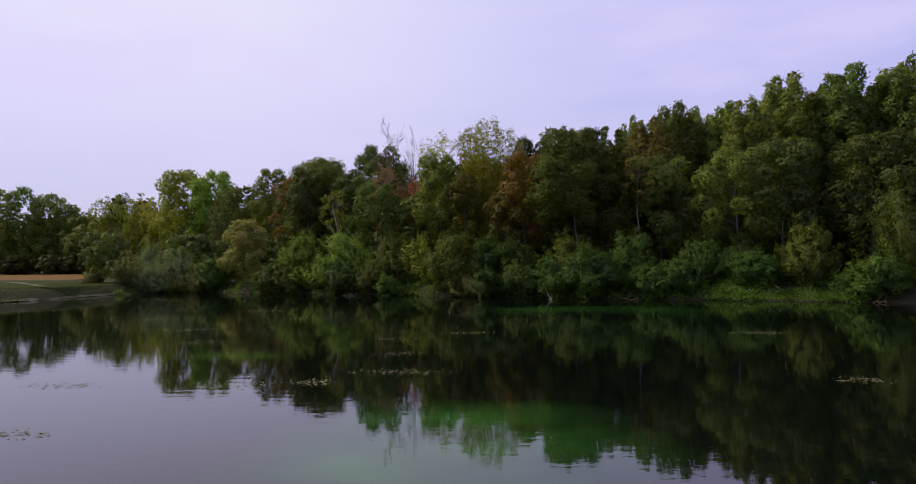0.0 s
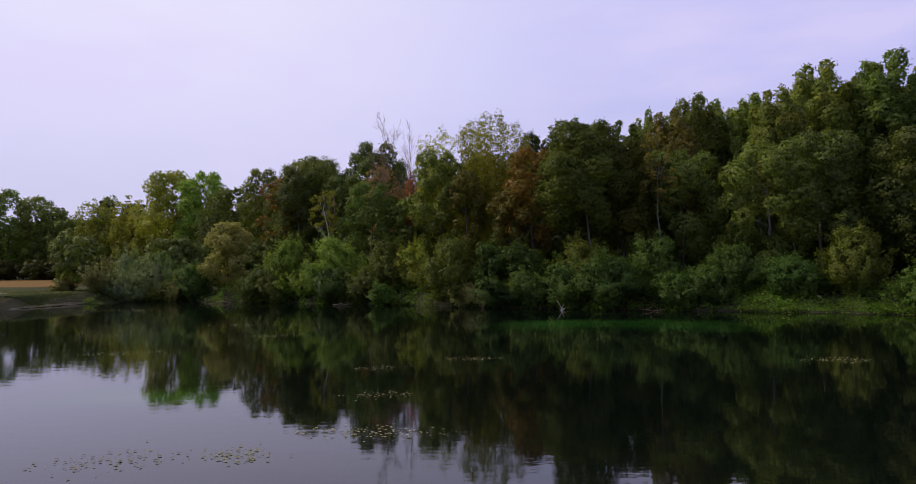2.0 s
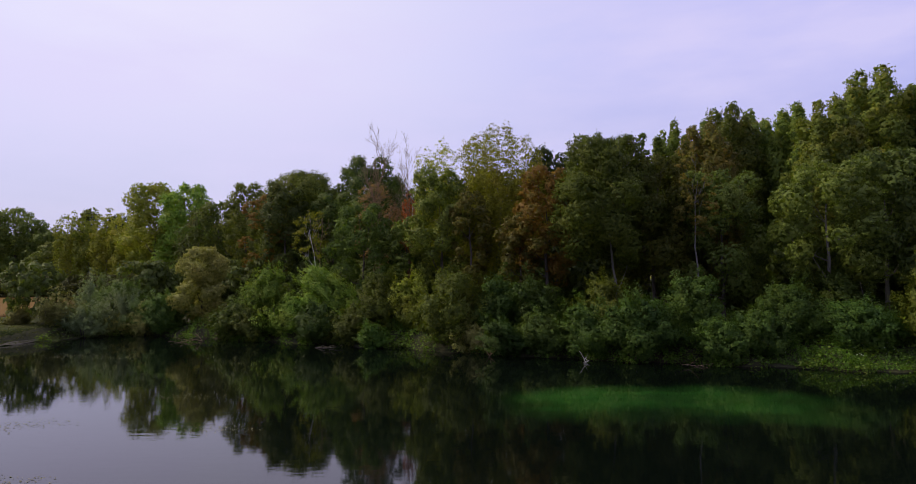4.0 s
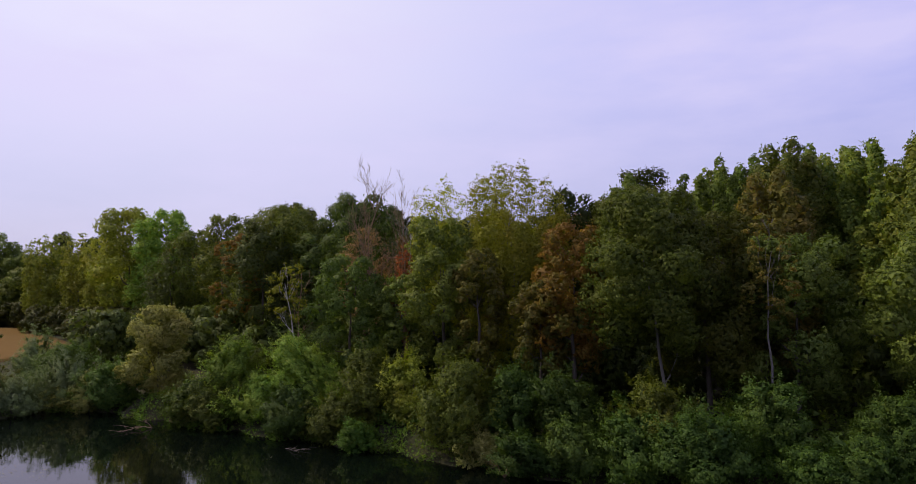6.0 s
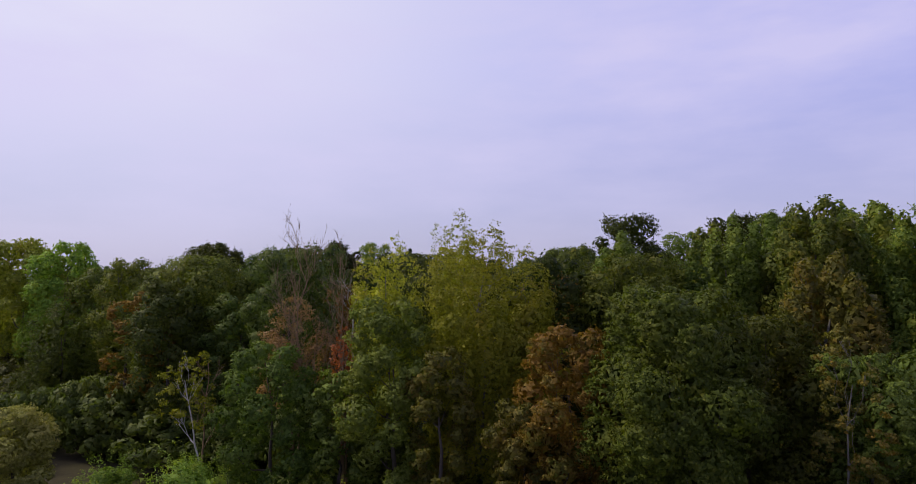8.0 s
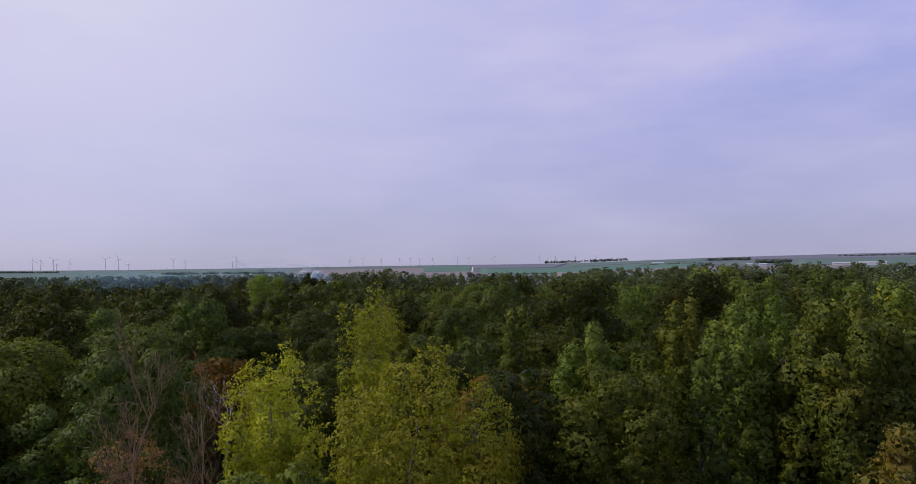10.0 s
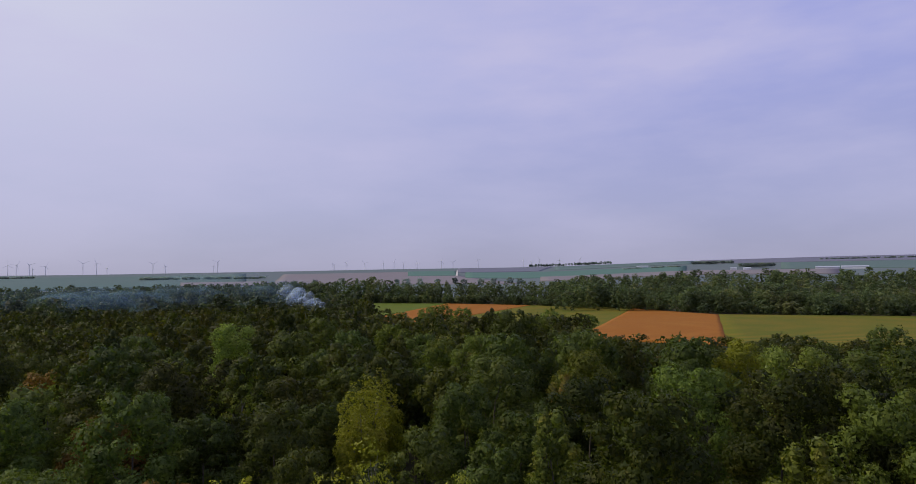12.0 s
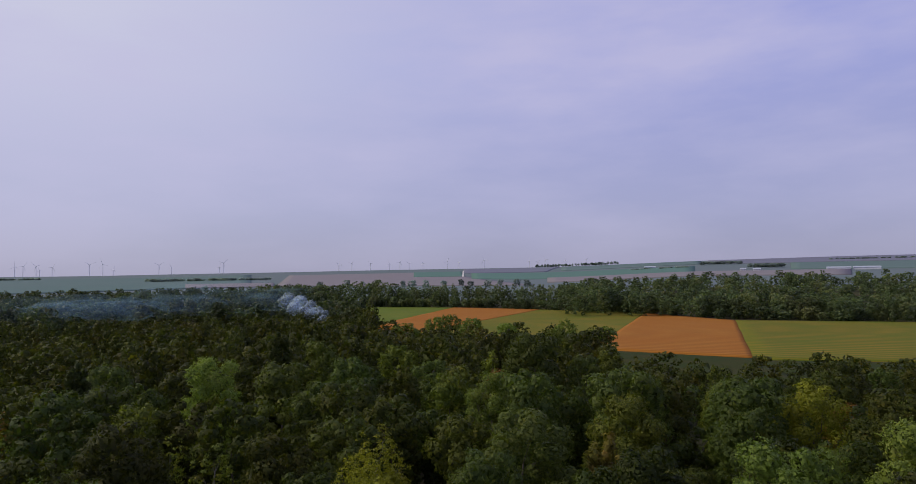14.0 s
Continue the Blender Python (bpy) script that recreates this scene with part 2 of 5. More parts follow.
def lake_water():
    m, n, p = material("lake_water")
    at = n.add("ShaderNodeNewGeometry").outputs["Position"]
    warp = n.math("MULTIPLY", n.noise(at, 0.16, 3.0), 1.0)
    clear_tone, weed_tone = rgb(0.0024, 0.0042, 0.0028), rgb(0.020, 0.085, 0.012)
    # beds of green weed under the surface: middle x, middle y, half width, half depth, thickness
    swirl = n.add("ShaderNodeTexNoise", Vector=at)
    swirl.inputs["Scale"].default_value, swirl.inputs["Detail"].default_value = 0.11, 4.0
    drifted = n.vector("MULTIPLY_ADD", swirl.outputs[1], (9, 7, 0), n.vector("ADD", at, (-4.5, -3.5, 0)).outputs[0]).outputs[0]
    beds = None
    for bx, by, sx, sy, full in ((-0.3, 13.5, 5.5, 5.5, 1.0), (11.0, 51, 12, 6.5, 0.75), (-9.5, 28, 4, 2.4, 0.6)):
        v = n.vector("MULTIPLY_ADD", drifted, (1 / sx, 1 / sy, 0), (-bx / sx, -by / sy, 0))
        d = n.vector("LENGTH", v.outputs[0])
        k = n.math("MULTIPLY", n.math("SUBTRACT", 1.0, d.outputs["Value"], True), full)
        beds = k if beds is None else n.math("MAXIMUM", beds, k)
    mask = n.ramp(n.math("MULTIPLY", beds, n.math("MULTIPLY", warp, 2.0)), [(0.10, grey(0.0)), (0.55, grey(1.0))])
    gaps = n.ramp(n.noise(n.scaled(at, (0.6, 1.3, 1.0)), 0.22, 4.0, 0.6), [(0.36, grey(0.35)), (0.58, grey(1.0))])
    olive = n.ramp(n.noise(at, 0.13, 3.0), [(0.48, grey(0.0)), (0.66, grey(1.0))])
    weed = n.mix(n.math("MULTIPLY", olive, 0.8), weed_tone, rgb(0.028, 0.046, 0.006))
    n.put(p.inputs["Base Color"], n.mix(n.math("MULTIPLY", mask, gaps), clear_tone, weed))
    p.inputs["IOR"].default_value = 1.45
    p.inputs["Specular IOR Level"].default_value = 0.5
    calm = n.noise(at, 0.07, 2.0)
    n.put(p.inputs["Roughness"], n.math("ADD", 0.015, n.math("MULTIPLY", n.math("SUBTRACT", calm, 0.5, True), 0.12)))
    ripples = n.noise(n.scaled(at, (0.55, 1.5, 1.0)), 1.6, 3.0, 0.5)
    fine = n.noise(n.scaled(at, (1.2, 2.6, 1.0)), 4.5, 2.0, 0.5)
    hgt = n.math("ADD", ripples, n.math("MULTIPLY", n.math("MULTIPLY", fine, calm), 0.35))
    b = n.add("ShaderNodeBump", Height=hgt)
    b.inputs["Strength"].default_value, b.inputs["Distance"].default_value = 0.10, 0.022
    n.put(p.inputs["Normal"], b)
    return m


WATER = lake_water()


def plain_paint(name, colour, rough=0.6):
    m, n, p = material(name)
    at = n.add("ShaderNodeTexCoord").outputs["Object"]
    n.put(p.inputs["Base Color"], n.mix(n.noise(at, 0.8, 4.0), colour, rgb(*[c * 0.8 for c in colour[:3]])))
    p.inputs["Roughness"].default_value = rough
    return m


TURBINE = plain_paint("turbine_grey", rgb(0.85, 0.85, 0.88))
SHED_WALL = plain_paint("shed_white", rgb(0.75, 0.76, 0.80))
SHED_ROOF = plain_paint("shed_roof", rgb(0.42, 0.45, 0.50))
PETAL = plain_paint("white_petals", rgb(0.72, 0.74, 0.60))
TRACK = plain_paint("chalk_track", rgb(0.60, 0.57, 0.52), 0.95)


# ---- mesh helpers ----
def mesh(name, verts, faces, mat, smooth=False):
    verts = np.asarray(verts, dtype=np.float32)
    faces = np.asarray(faces, dtype=np.int32)
    me = bpy.data.meshes.new(name)
    k = faces.shape[1]
    me.vertices.add(len(verts))
    me.vertices.foreach_set("co", verts.ravel())
    me.loops.add(faces.size)
    me.loops.foreach_set("vertex_index", faces.ravel())
    me.polygons.add(len(faces))
    me.polygons.foreach_set("loop_start", np.arange(0, faces.size, k, dtype=np.int32))
    me.polygons.foreach_set("loop_total", np.full(len(faces), k, dtype=np.int32))
    if smooth:
        me.polygons.foreach_set("use_smooth", np.ones(len(faces), dtype=bool))
    me.update(calc_edges=True)
    me.validate()
    me.materials.append(mat)
    return me


def part(name, me, parent, label=""):
    ob = new(name, me)
    ob.parent = parent
    return tagged(ob, label)


def tubes(paths, sides=6):
    """Tapered round tubes along paths of (x, y, z, radius)."""
    vs, fs, base = [], [], 0
    ring = np.arange(sides) * 2 * np.pi / sides
    for path in paths:
        path = np.asarray(path, dtype=float)
        pts, rad = path[:, :3], path[:, 3]
        tang = np.gradient(pts, axis=0)
        tang /= np.linalg.norm(tang, axis=1)[:, None] + 1e-9
        ref = np.where(np.abs(tang[:, 2:3]) > 0.9, np.array([[1.0, 0, 0]]), np.array([[0, 0, 1.0]]))
        a = np.cross(tang, ref)
        a /= np.linalg.norm(a, axis=1)[:, None] + 1e-9
        b = np.cross(tang, a)
        v = pts[:, None] + rad[:, None, None] * (np.cos(ring)[None, :, None] * a[:, None] + np.sin(ring)[None, :, None] * b[:, None])
        vs.append(v.reshape(-1, 3))
        m = len(pts)
        i = np.arange(m - 1)[:, None] * sides + np.arange(sides)[None]
        j = np.arange(m - 1)[:, None] * sides + (np.arange(sides)[None] + 1) % sides
        fs.append((np.stack([i, j, j + sides, i + sides], -1).reshape(-1, 4)) + base)
        base += m * sides
    return np.concatenate(vs), np.concatenate(fs)


def unit(v):
    return v / (np.linalg.norm(v, axis=-1, keepdims=True) + 1e-9)


def leaf_blades(rng, at, face, shade, size, wide=0.9):
    """A pointed three-cornered blade for each leaf or spray of leaves, with the soft normals of the mass that it belongs to."""
    n = len(at)
    side = unit(np.cross(face, rng.normal(size=(n, 3))))
    fore = np.cross(side, face)
    s = size[:, None]
    v = np.stack([at - fore * s * 0.55, at + fore * s * 0.35 - side * s * wide * 0.5, at + fore * s * 0.35 + side * s * wide * 0.5], 1)
    return np.concatenate([v.reshape(-1, 3), np.repeat(shade, 3, axis=0)], 1)


def foliage(name, v, mat):
    """Leaves as one mesh: columns of v are the corners and their normals."""
    me = mesh(name, v[:, :3], np.arange(len(v), dtype=np.int32).reshape(-1, 3), mat)
    soft = me.attributes.new("custom_normal", "FLOAT_VECTOR", "POINT")
    soft.data.foreach_set("vector", np.ascontiguousarray(unit(v[:, 3:6]), dtype=np.float32).ravel())
    return me


PROFILES = {
    "round": lambda u: np.sqrt(np.clip(1 - ((u - 0.45) / 0.56) ** 2, 0, 1)),
    "bush": lambda u: np.sqrt(np.clip(1 - u ** 2.2, 0, 1)) * np.clip(0.72 + u, 0, 1),
    "cone": lambda u: np.clip(1.02 - u, 0.03, 1) ** 0.8,
}


def leader_lobes(rng, low, high, radius, count):
    """A poplar's masses: upright leaders of unequal height, each a stack of lobes that narrows to a rounded tip."""
    leaders = max(6, int(count * 0.5))
    c, size = [], []
    tall = high - low
    for k in range(leaders):
        f = math.sqrt((k + 0.4) / leaders) * 0.92
        a = k * 2.4 + rng.uniform(-0.4, 0.4)
        tip = high - tall * (0.17 * f ** 2.4 + (rng.uniform(0.0, 0.07) if k else 0.0))
        steps = max(6, int((tip - low) / (radius * 0.28)))
        for i in range(steps):
            u = (i + rng.uniform(0.2, 0.8)) / steps
            r = radius * f * (0.55 + 0.40 * u ** 0.6) * (1 - 0.16 * max(0.0, u - 0.7) / 0.3)
            s = radius * (0.18 + 0.20 * (1 - u) ** 0.7) * rng.uniform(0.7, 1.3)
            turn = a + rng.normal() * 0.22
            c.append((math.cos(turn) * r, math.sin(turn) * r, min(low + (tip - low) * u, tip - s * 1.25)))
            size.append(s)
    return np.array(c), np.array(size), 1.35


def lobes_of(rng, low, high, radius, shape, count):
    """The rounded masses that make up a crown: centres, sizes and how much they are drawn upwards."""
    if shape == "poplar":
        return leader_lobes(rng, low, high, radius, count)
    prof = PROFILES[shape]
    tufted = shape == "cone"
    count = count * 4 if tufted else int(count * 2.1)
    u = 0.03 + 0.94 * ((np.arange(count) + rng.uniform(0.1, 0.9, count)) / count) ** (1.0 if tufted else 0.85)
    a = np.arange(count) * 2.4 + rng.uniform(-0.5, 0.5, count)
    p = prof(u)
    r = radius * p * (0.78 if tufted else 0.72) * rng.uniform(0.55 if tufted else 0.30 if shape == "bush" else 0.64, 1.14, count)
    c = np.stack([np.cos(a) * r, np.sin(a) * r, low + (high - low) * u], 1)
    size = radius * ((0.13 + 0.10 * p) if tufted else (0.19 + 0.12 * p)) * rng.uniform(0.6, 1.45, count)
    tall = 1.6 if tufted else 0.9
    c[:, 2] = np.minimum(c[:, 2], high - size * tall * 0.95)
    return c, size, tall


def leaf_mantle(rng, c, size, stretch, leaf, cover, whole):
    """Larger sprays deep under the surface of the crown's masses; none where one mass lies within another."""
    area = 4 * np.pi * (size ** 2).sum() * 0.5
    m = int(cover * area / (0.40 * leaf ** 2))
    k = rng.choice(len(c), m * 2, p=size ** 2 / (size ** 2).sum())
    d = unit(rng.normal(size=(m * 2, 3)) + np.array([0, 0, 0.2]))
    at = c[k] + d * (size[k] * rng.uniform(0.62, 0.84, m * 2))[:, None] * stretch
    keep = np.ones(m * 2, dtype=bool)
    for i in range(len(c)):
        keep &= (np.linalg.norm((at - c[i]) / stretch, axis=1) > 0.66 * size[i]) | (k == i)
    at, d = at[keep][:m], d[keep][:m]
    return leaf_blades(rng, at, unit(d + rng.normal(size=d.shape) * 0.30), unit(0.8 * d + whole(at) * 0.4), leaf * rng.uniform(0.7, 1.3, len(at)))


def crown(rng, low, high, radius, shape="round", n=5000, leaf=0.28, lobes=14, fill=0.10, loose=1.0, dome=0.25):
    """Leaves in clumps over the outer side of a crown's rounded masses, and larger sprays inside that close it."""
    c, size, tall = lobes_of(rng, low, high, radius, shape, lobes)
    lobes = len(c)
    stretch = np.array([1, 1, tall])
    tuft = max(0.018 * radius + 0.14, leaf * 1.0) * loose
    clumps = int(max(12, min(n / 7, 1.15 * (size ** 2).sum() * tall / tuft ** 2)))
    tries = clumps * 5
    pick = rng.choice(lobes, tries, p=size ** 2 / (size ** 2).sum())
    axis = c[pick] * np.array([1, 1, 0])
    d = unit(rng.normal(size=(tries, 3)) + 0.55 * unit(axis) + np.array([0, 0, 0.45]))
    inner = 0.80 if loose <= 1.0 else 0.45
    cc = c[pick] + d * (size[pick] * rng.uniform(inner, 1.02, tries))[:, None] * stretch
    gap = np.linalg.norm((cc[:, None] - c[None]) / stretch, axis=2) / size[None]
    gap[np.arange(tries), pick] = 9
    free = np.nonzero(gap.min(1) > (0.86 if inner > 0.5 else 0.55))[0]
    take = free[:clumps] if len(free) >= clumps else np.resize(free, clumps)
    d, cc = d[take], cc[take]
    mid = np.array([0, 0, low + 0.35 * (high - low)])

    def whole(at):
        return unit((at - mid) / np.array([radius, radius, 0.55 * (high - low)]) ** 2)

    rc = tuft * rng.uniform(0.6, 1.5, clumps)
    k = rng.choice(clumps, n, p=rc ** 2 / (rc ** 2).sum())
    out = unit(rng.normal(size=(n, 3)) + 0.45 * d[k] + np.array([0, 0, 0.35]))
    at = cc[k] + out * (rc[k] * rng.uniform(0.45, 1.05, n))[:, None] * np.array([1.1, 1.1, 0.65])
    soft = unit(max(0.15, 0.75 - 0.35 * dome) * out + 0.50 * d[k] + (0.15 + 0.45 * dome) * whole(at) + 0.26 * rng.normal(size=(n, 3)))
    v = [leaf_blades(rng, at, unit(soft + 0.50 * rng.normal(size=(n, 3))), soft, leaf * rng.uniform(0.6, 1.35, n))]
    # young shoots that stand out of the clumps and break the outline
    m = n // 9
    k = rng.integers(0, clumps, max(m // 8, 1))[rng.integers(0, max(m // 8, 1), m)]
    way = unit(d + np.array([0, 0, 0.7]) + 0.45 * rng.normal(size=d.shape))
    f = rng.uniform(0.3, 2.0, m)
    at = cc[k] + way[k] * (rc[k] * f)[:, None] + rng.normal(size=(m, 3)) * 0.08 * rc[k][:, None]
    v.append(leaf_blades(rng, at, unit(way[k] * 0.3 + rng.normal(size=(m, 3)) * 0.6 + np.array([0, 0, 0.5])), unit(way[k] + 0.3 * rng.normal(size=(m, 3))), leaf * rng.uniform(0.5, 1.0, m)))
    if fill >= 0.10:
        v.append(leaf_mantle(rng, c, size, stretch, leaf * (2.2 if leaf < 0.35 else 1.8), 0.80 if leaf < 0.35 else 0.55, whole))
    elif fill > 0.02:
        deep = c[:, 2] < low + 0.66 * (high - low)
        v.append(leaf_mantle(rng, c[deep], size[deep], stretch, leaf * 2.0, 0.45, whole))
    return np.concatenate(v), c, size


def feathered(rng, low, high, radius, n, leaf, stems=70, droop=0.2, dense=True, upright=False):
    """A shrub or willow crown: arching stems from the foot, side sprays along them and leaves along the sprays."""
    a = rng.uniform(0, 2 * np.pi, stems)
    ragged = 1 + 0.22 * np.sin(a * 2 + rng.uniform(0, 6)) + 0.16 * np.sin(a * 5 + rng.uniform(0, 6))
    f = rng.uniform(0.0, 1.0, stems) ** (0.7 if upright else 0.5)
    reach = radius * f * ragged
    top = low + (high - low) * (1 - ((0.26 if dense else 0.42) if upright else 0.62) * f ** 2.2) * (rng.uniform(0.91 if dense else 0.74, 1.0, stems) if upright else rng.uniform(0.62, 1.06, stems))
    foot = np.stack([np.cos(a) * reach * (0.45 if upright else 0.25), np.sin(a) * reach * (0.45 if upright else 0.25), np.full(stems, low * 0.5)], 1)
    tip = np.stack([np.cos(a) * reach, np.sin(a) * reach, top], 1)
    sprays = stems * 11
    k = np.repeat(np.arange(stems), 11)
    t = rng.beta(1.6, 1.0, sprays)
    root = foot[k] * (1 - t)[:, None] + tip[k] * t[:, None]
    root[:, 2] = low * 0.5 + (tip[k][:, 2] - low * 0.5) * (1 - (1 - t) ** 1.5)
    out = unit(tip[k] * np.array([1, 1, 0]) + 1e-3)
    way = unit(0.55 * out + 0.6 * rng.normal(size=(sprays, 3)) + np.array([0, 0, 0.55 - droop * 2]))
    long = (0.16 * radius + 0.20) * rng.uniform(0.5, 1.3, sprays) * (1.1 - (0.62 if upright else 0.35) * t)
    mid, span = np.array([0, 0, low + 0.3 * (high - low)]), np.array([radius, radius, 0.6 * (high - low)])
    body = unit((root - mid) / span ** 2) * 0.8 + 0.45 * unit(way + 0.3 * rng.normal(size=way.shape)) + np.array([0, 0, 0.15])
    j = rng.integers(0, sprays, n)
    u = rng.uniform(0.0, 1.0, n)
    at = root[j] + way[j] * (u * long[j])[:, None] + rng.normal(size=(n, 3)) * (0.045 + 0.05 * (1 - u))[:, None] * (0.5 + radius * 0.22)
    at[:, 2] -= droop * (u ** 2) * long[j]
    soft = unit(body[j] + 0.20 * rng.normal(size=(n, 3)))
    v = [leaf_blades(rng, at, unit(soft + 0.5 * rng.normal(size=(n, 3))), soft, leaf * rng.uniform(0.55, 1.3, n), 0.7)]
    m = (n // 2 if upright else n // 4) if dense else 0
    j = rng.integers(0, sprays, m)
    at = root[j] * np.array([0.80, 0.80, 0.94 if upright else 0.84])
    v.append(leaf_blades(rng, at, unit(out[j] + rng.normal(size=(m, 3)) * 0.5 + np.array([0, 0, 0.3])), unit(body[j]), leaf * 2.2 * rng.uniform(0.7, 1.3, m)))
    return np.concatenate(v), tip[:: max(1, stems // 14)] * 0.8, np.full(len(tip[:: max(1, stems // 14)]), radius * 0.25)


def bough(rng, a, b, r0, r1, sag=0.10, steps=5):
    t = np.linspace(0, 1, steps)[:, None]
    a, b = np.asarray(a, float), np.asarray(b, float)
    length = np.linalg.norm(b - a)
    p = a + (b - a) * t
    p[:, 2] -= np.sin(t[:, 0] * np.pi) * sag * length
    p[1:-1] += rng.normal(size=(steps - 2, 3)) * 0.035 * length
    return np.concatenate([p, (r0 + (r1 - r0) * t ** 0.8)], 1)


def trunk_path(rng, height, r0, lean=(0, 0), steps=8):
    t = np.linspace(0, 1, steps)
    x = lean[0] * t ** 1.2 + rng.normal(size=steps) * 0.012 * height * t
    y = lean[1] * t ** 1.2 + rng.normal(size=steps) * 0.012 * height * t
    rad = r0 * (1 - 0.82 * t)
    rad[0] *= 1.35
    return np.stack([x, y, height * t - 0.4 * (t == 0), rad], 1)


def tree(name, label, category, at, high, radius, low, shape="round", leaf_mat=None, bark=None, n=6000, leaf=0.26, seed=1, lobes=14, clumps=170,
         limbs=5, lean=(0, 0), fill=0.10, loose=1.0, group="", extra=None, z=None, thick=1.0, dome=0.3):
    """A tree of its own: trunk, limbs and a crown of leaves. low, high: bottom and top of the crown above its foot."""
    n, leaf = int(n * 1.2), leaf * 0.82
    rng = np.random.default_rng(seed)
    top = tagged(new(name), label, category, group)
    if shape in ("spray", "fan"):
        v, c, size = feathered(rng, low, high, radius, n, leaf, clumps, 0.45 if shape == "spray" else -0.1, shape != "fan", shape != "spray")
    else:
        v, c, size = crown(rng, low, high, radius, shape, n, leaf, lobes, fill, loose, dome)
    c = c + np.array([lean[0], lean[1], 0]) * 0.8
    v[:, :2] += np.array(lean) * 0.8
    path = trunk_path(rng, low + (high - low) * (0.78 if shape in ("poplar", "fan") else 0.65), (0.012 * high + 0.06) * thick, lean)
    part("trunk", mesh("trunk", *tubes([path], 8), bark or BARK, True), top)
    for k in range(limbs):
        i = int(rng.integers(0, len(c)))
        j = min(len(path) - 2, max(2, int(np.searchsorted(path[:, 2], c[i][2] - 0.35 * radius) - 1)))
        r0 = path[j][3] * 0.55
        main = bough(rng, path[j][:3], c[i], r0, r0 * 0.3)
        twigs = [main] + [bough(rng, main[3][:3], c[i] + unit(rng.normal(size=3)) * size[i] * 0.9, r0 * 0.35, 0.012, 0.0, 4) for _ in range(3)]
        part("limb", mesh("limb", *tubes(twigs, 5), bark or BARK, True), top)
    part("crown", foliage("crown", v, leaf_mat), top)
    if extra:
        w_, c_, s_ = crown(rng, extra[1], extra[2], radius * extra[3], "round", int(n * extra[4]), leaf, 6, 0.0, loose)
        w_[:, :3] += np.array(extra[5])
        part("leaf_patch", foliage("leaf_patch", w_, extra[0]), top, extra[6])
    top.matrix_basis = pose(at[0], at[1], ground_z(at[0], at[1]) if z is None else z, 0, 0, 0)
    return top


def bare_branches(rng, a, way, length, r, depth, out):
    end = np.asarray(a) + way * length
    p = bough(rng, a, end, r, r * 0.45, -0.03, 5)
    out.append(p)
    if depth == 0:
        return
    for _ in range(4 if depth > 1 else 5):
        k = int(rng.integers(1, 5))
        w2 = unit(way * 0.75 + rng.normal(size=3) * 0.42 + np.array([0, 0, 0.38]))
        bare_branches(rng, p[k][:3], w2, length * rng.uniform(0.42, 0.65), max(0.011, p[k][3] * 0.55), depth - 1, out)


def dead_tree(name, label, at, high, seed, mat=None, spread=0.5, starts=9, foot=0.35, thick=1.0):
    rng = np.random.default_rng(seed)
    top = tagged(new(name), label, "tree", "bare trees")
    high = high * 0.86
    path = trunk_path(rng, high, (0.010 * high + 0.03) * thick, (rng.normal() * 0.4, 0), 10)
    path[:, 3] = np.maximum(path[:, 3], 0.03)
    part("trunk", mesh("trunk", *tubes([path], 7), mat or DEADWOOD, True), top)
    for k in range(starts):
        f = foot + (0.96 - foot) * k / starts
        i = min(len(path) - 1, int(f * len(path)))
        a = rng.uniform(0, 6.28)
        way = unit(np.array([math.cos(a) * spread, math.sin(a) * spread, 0.75]))
        out = []
        bare_branches(rng, path[i][:3], way, high * 0.26 * (1.15 - f * 0.75), path[i][3] * 0.6, 2, out)
        part("limb", mesh("limb", *tubes(out, 4), mat or DEADWOOD, True), top)
    top.matrix_basis = pose(at[0], at[1], ground_z(at[0], at[1]), 0, 0, 0)
    return top


# ---- the ground, the lake ----
SHORE_X = (-400, -100, -60, -50, -47, -44, -40, -36, -29, -19.4, -11.4, 1.4, 9.7, 18, 26, 33, 38, 60, 100, 400)
SHORE_Y = (-120, 30, 57, 65, 71, 85, 90, 91, 87.5, 82.5, 78.8, 72, 67.5, 64.3, 61.2, 58.5, 54.5, 44, 20, -120)


def shore_y(x):
    return np.interp(x, SHORE_X, SHORE_Y) + 0.5 * np.sin(np.asarray(x) * 0.9) + 0.35 * np.sin(np.asarray(x) * 2.3 + 1)


def smooth(a, b, v):
    t = np.clip((v - a) / (b - a), 0, 1)
    return t * t * (3 - 2 * t)


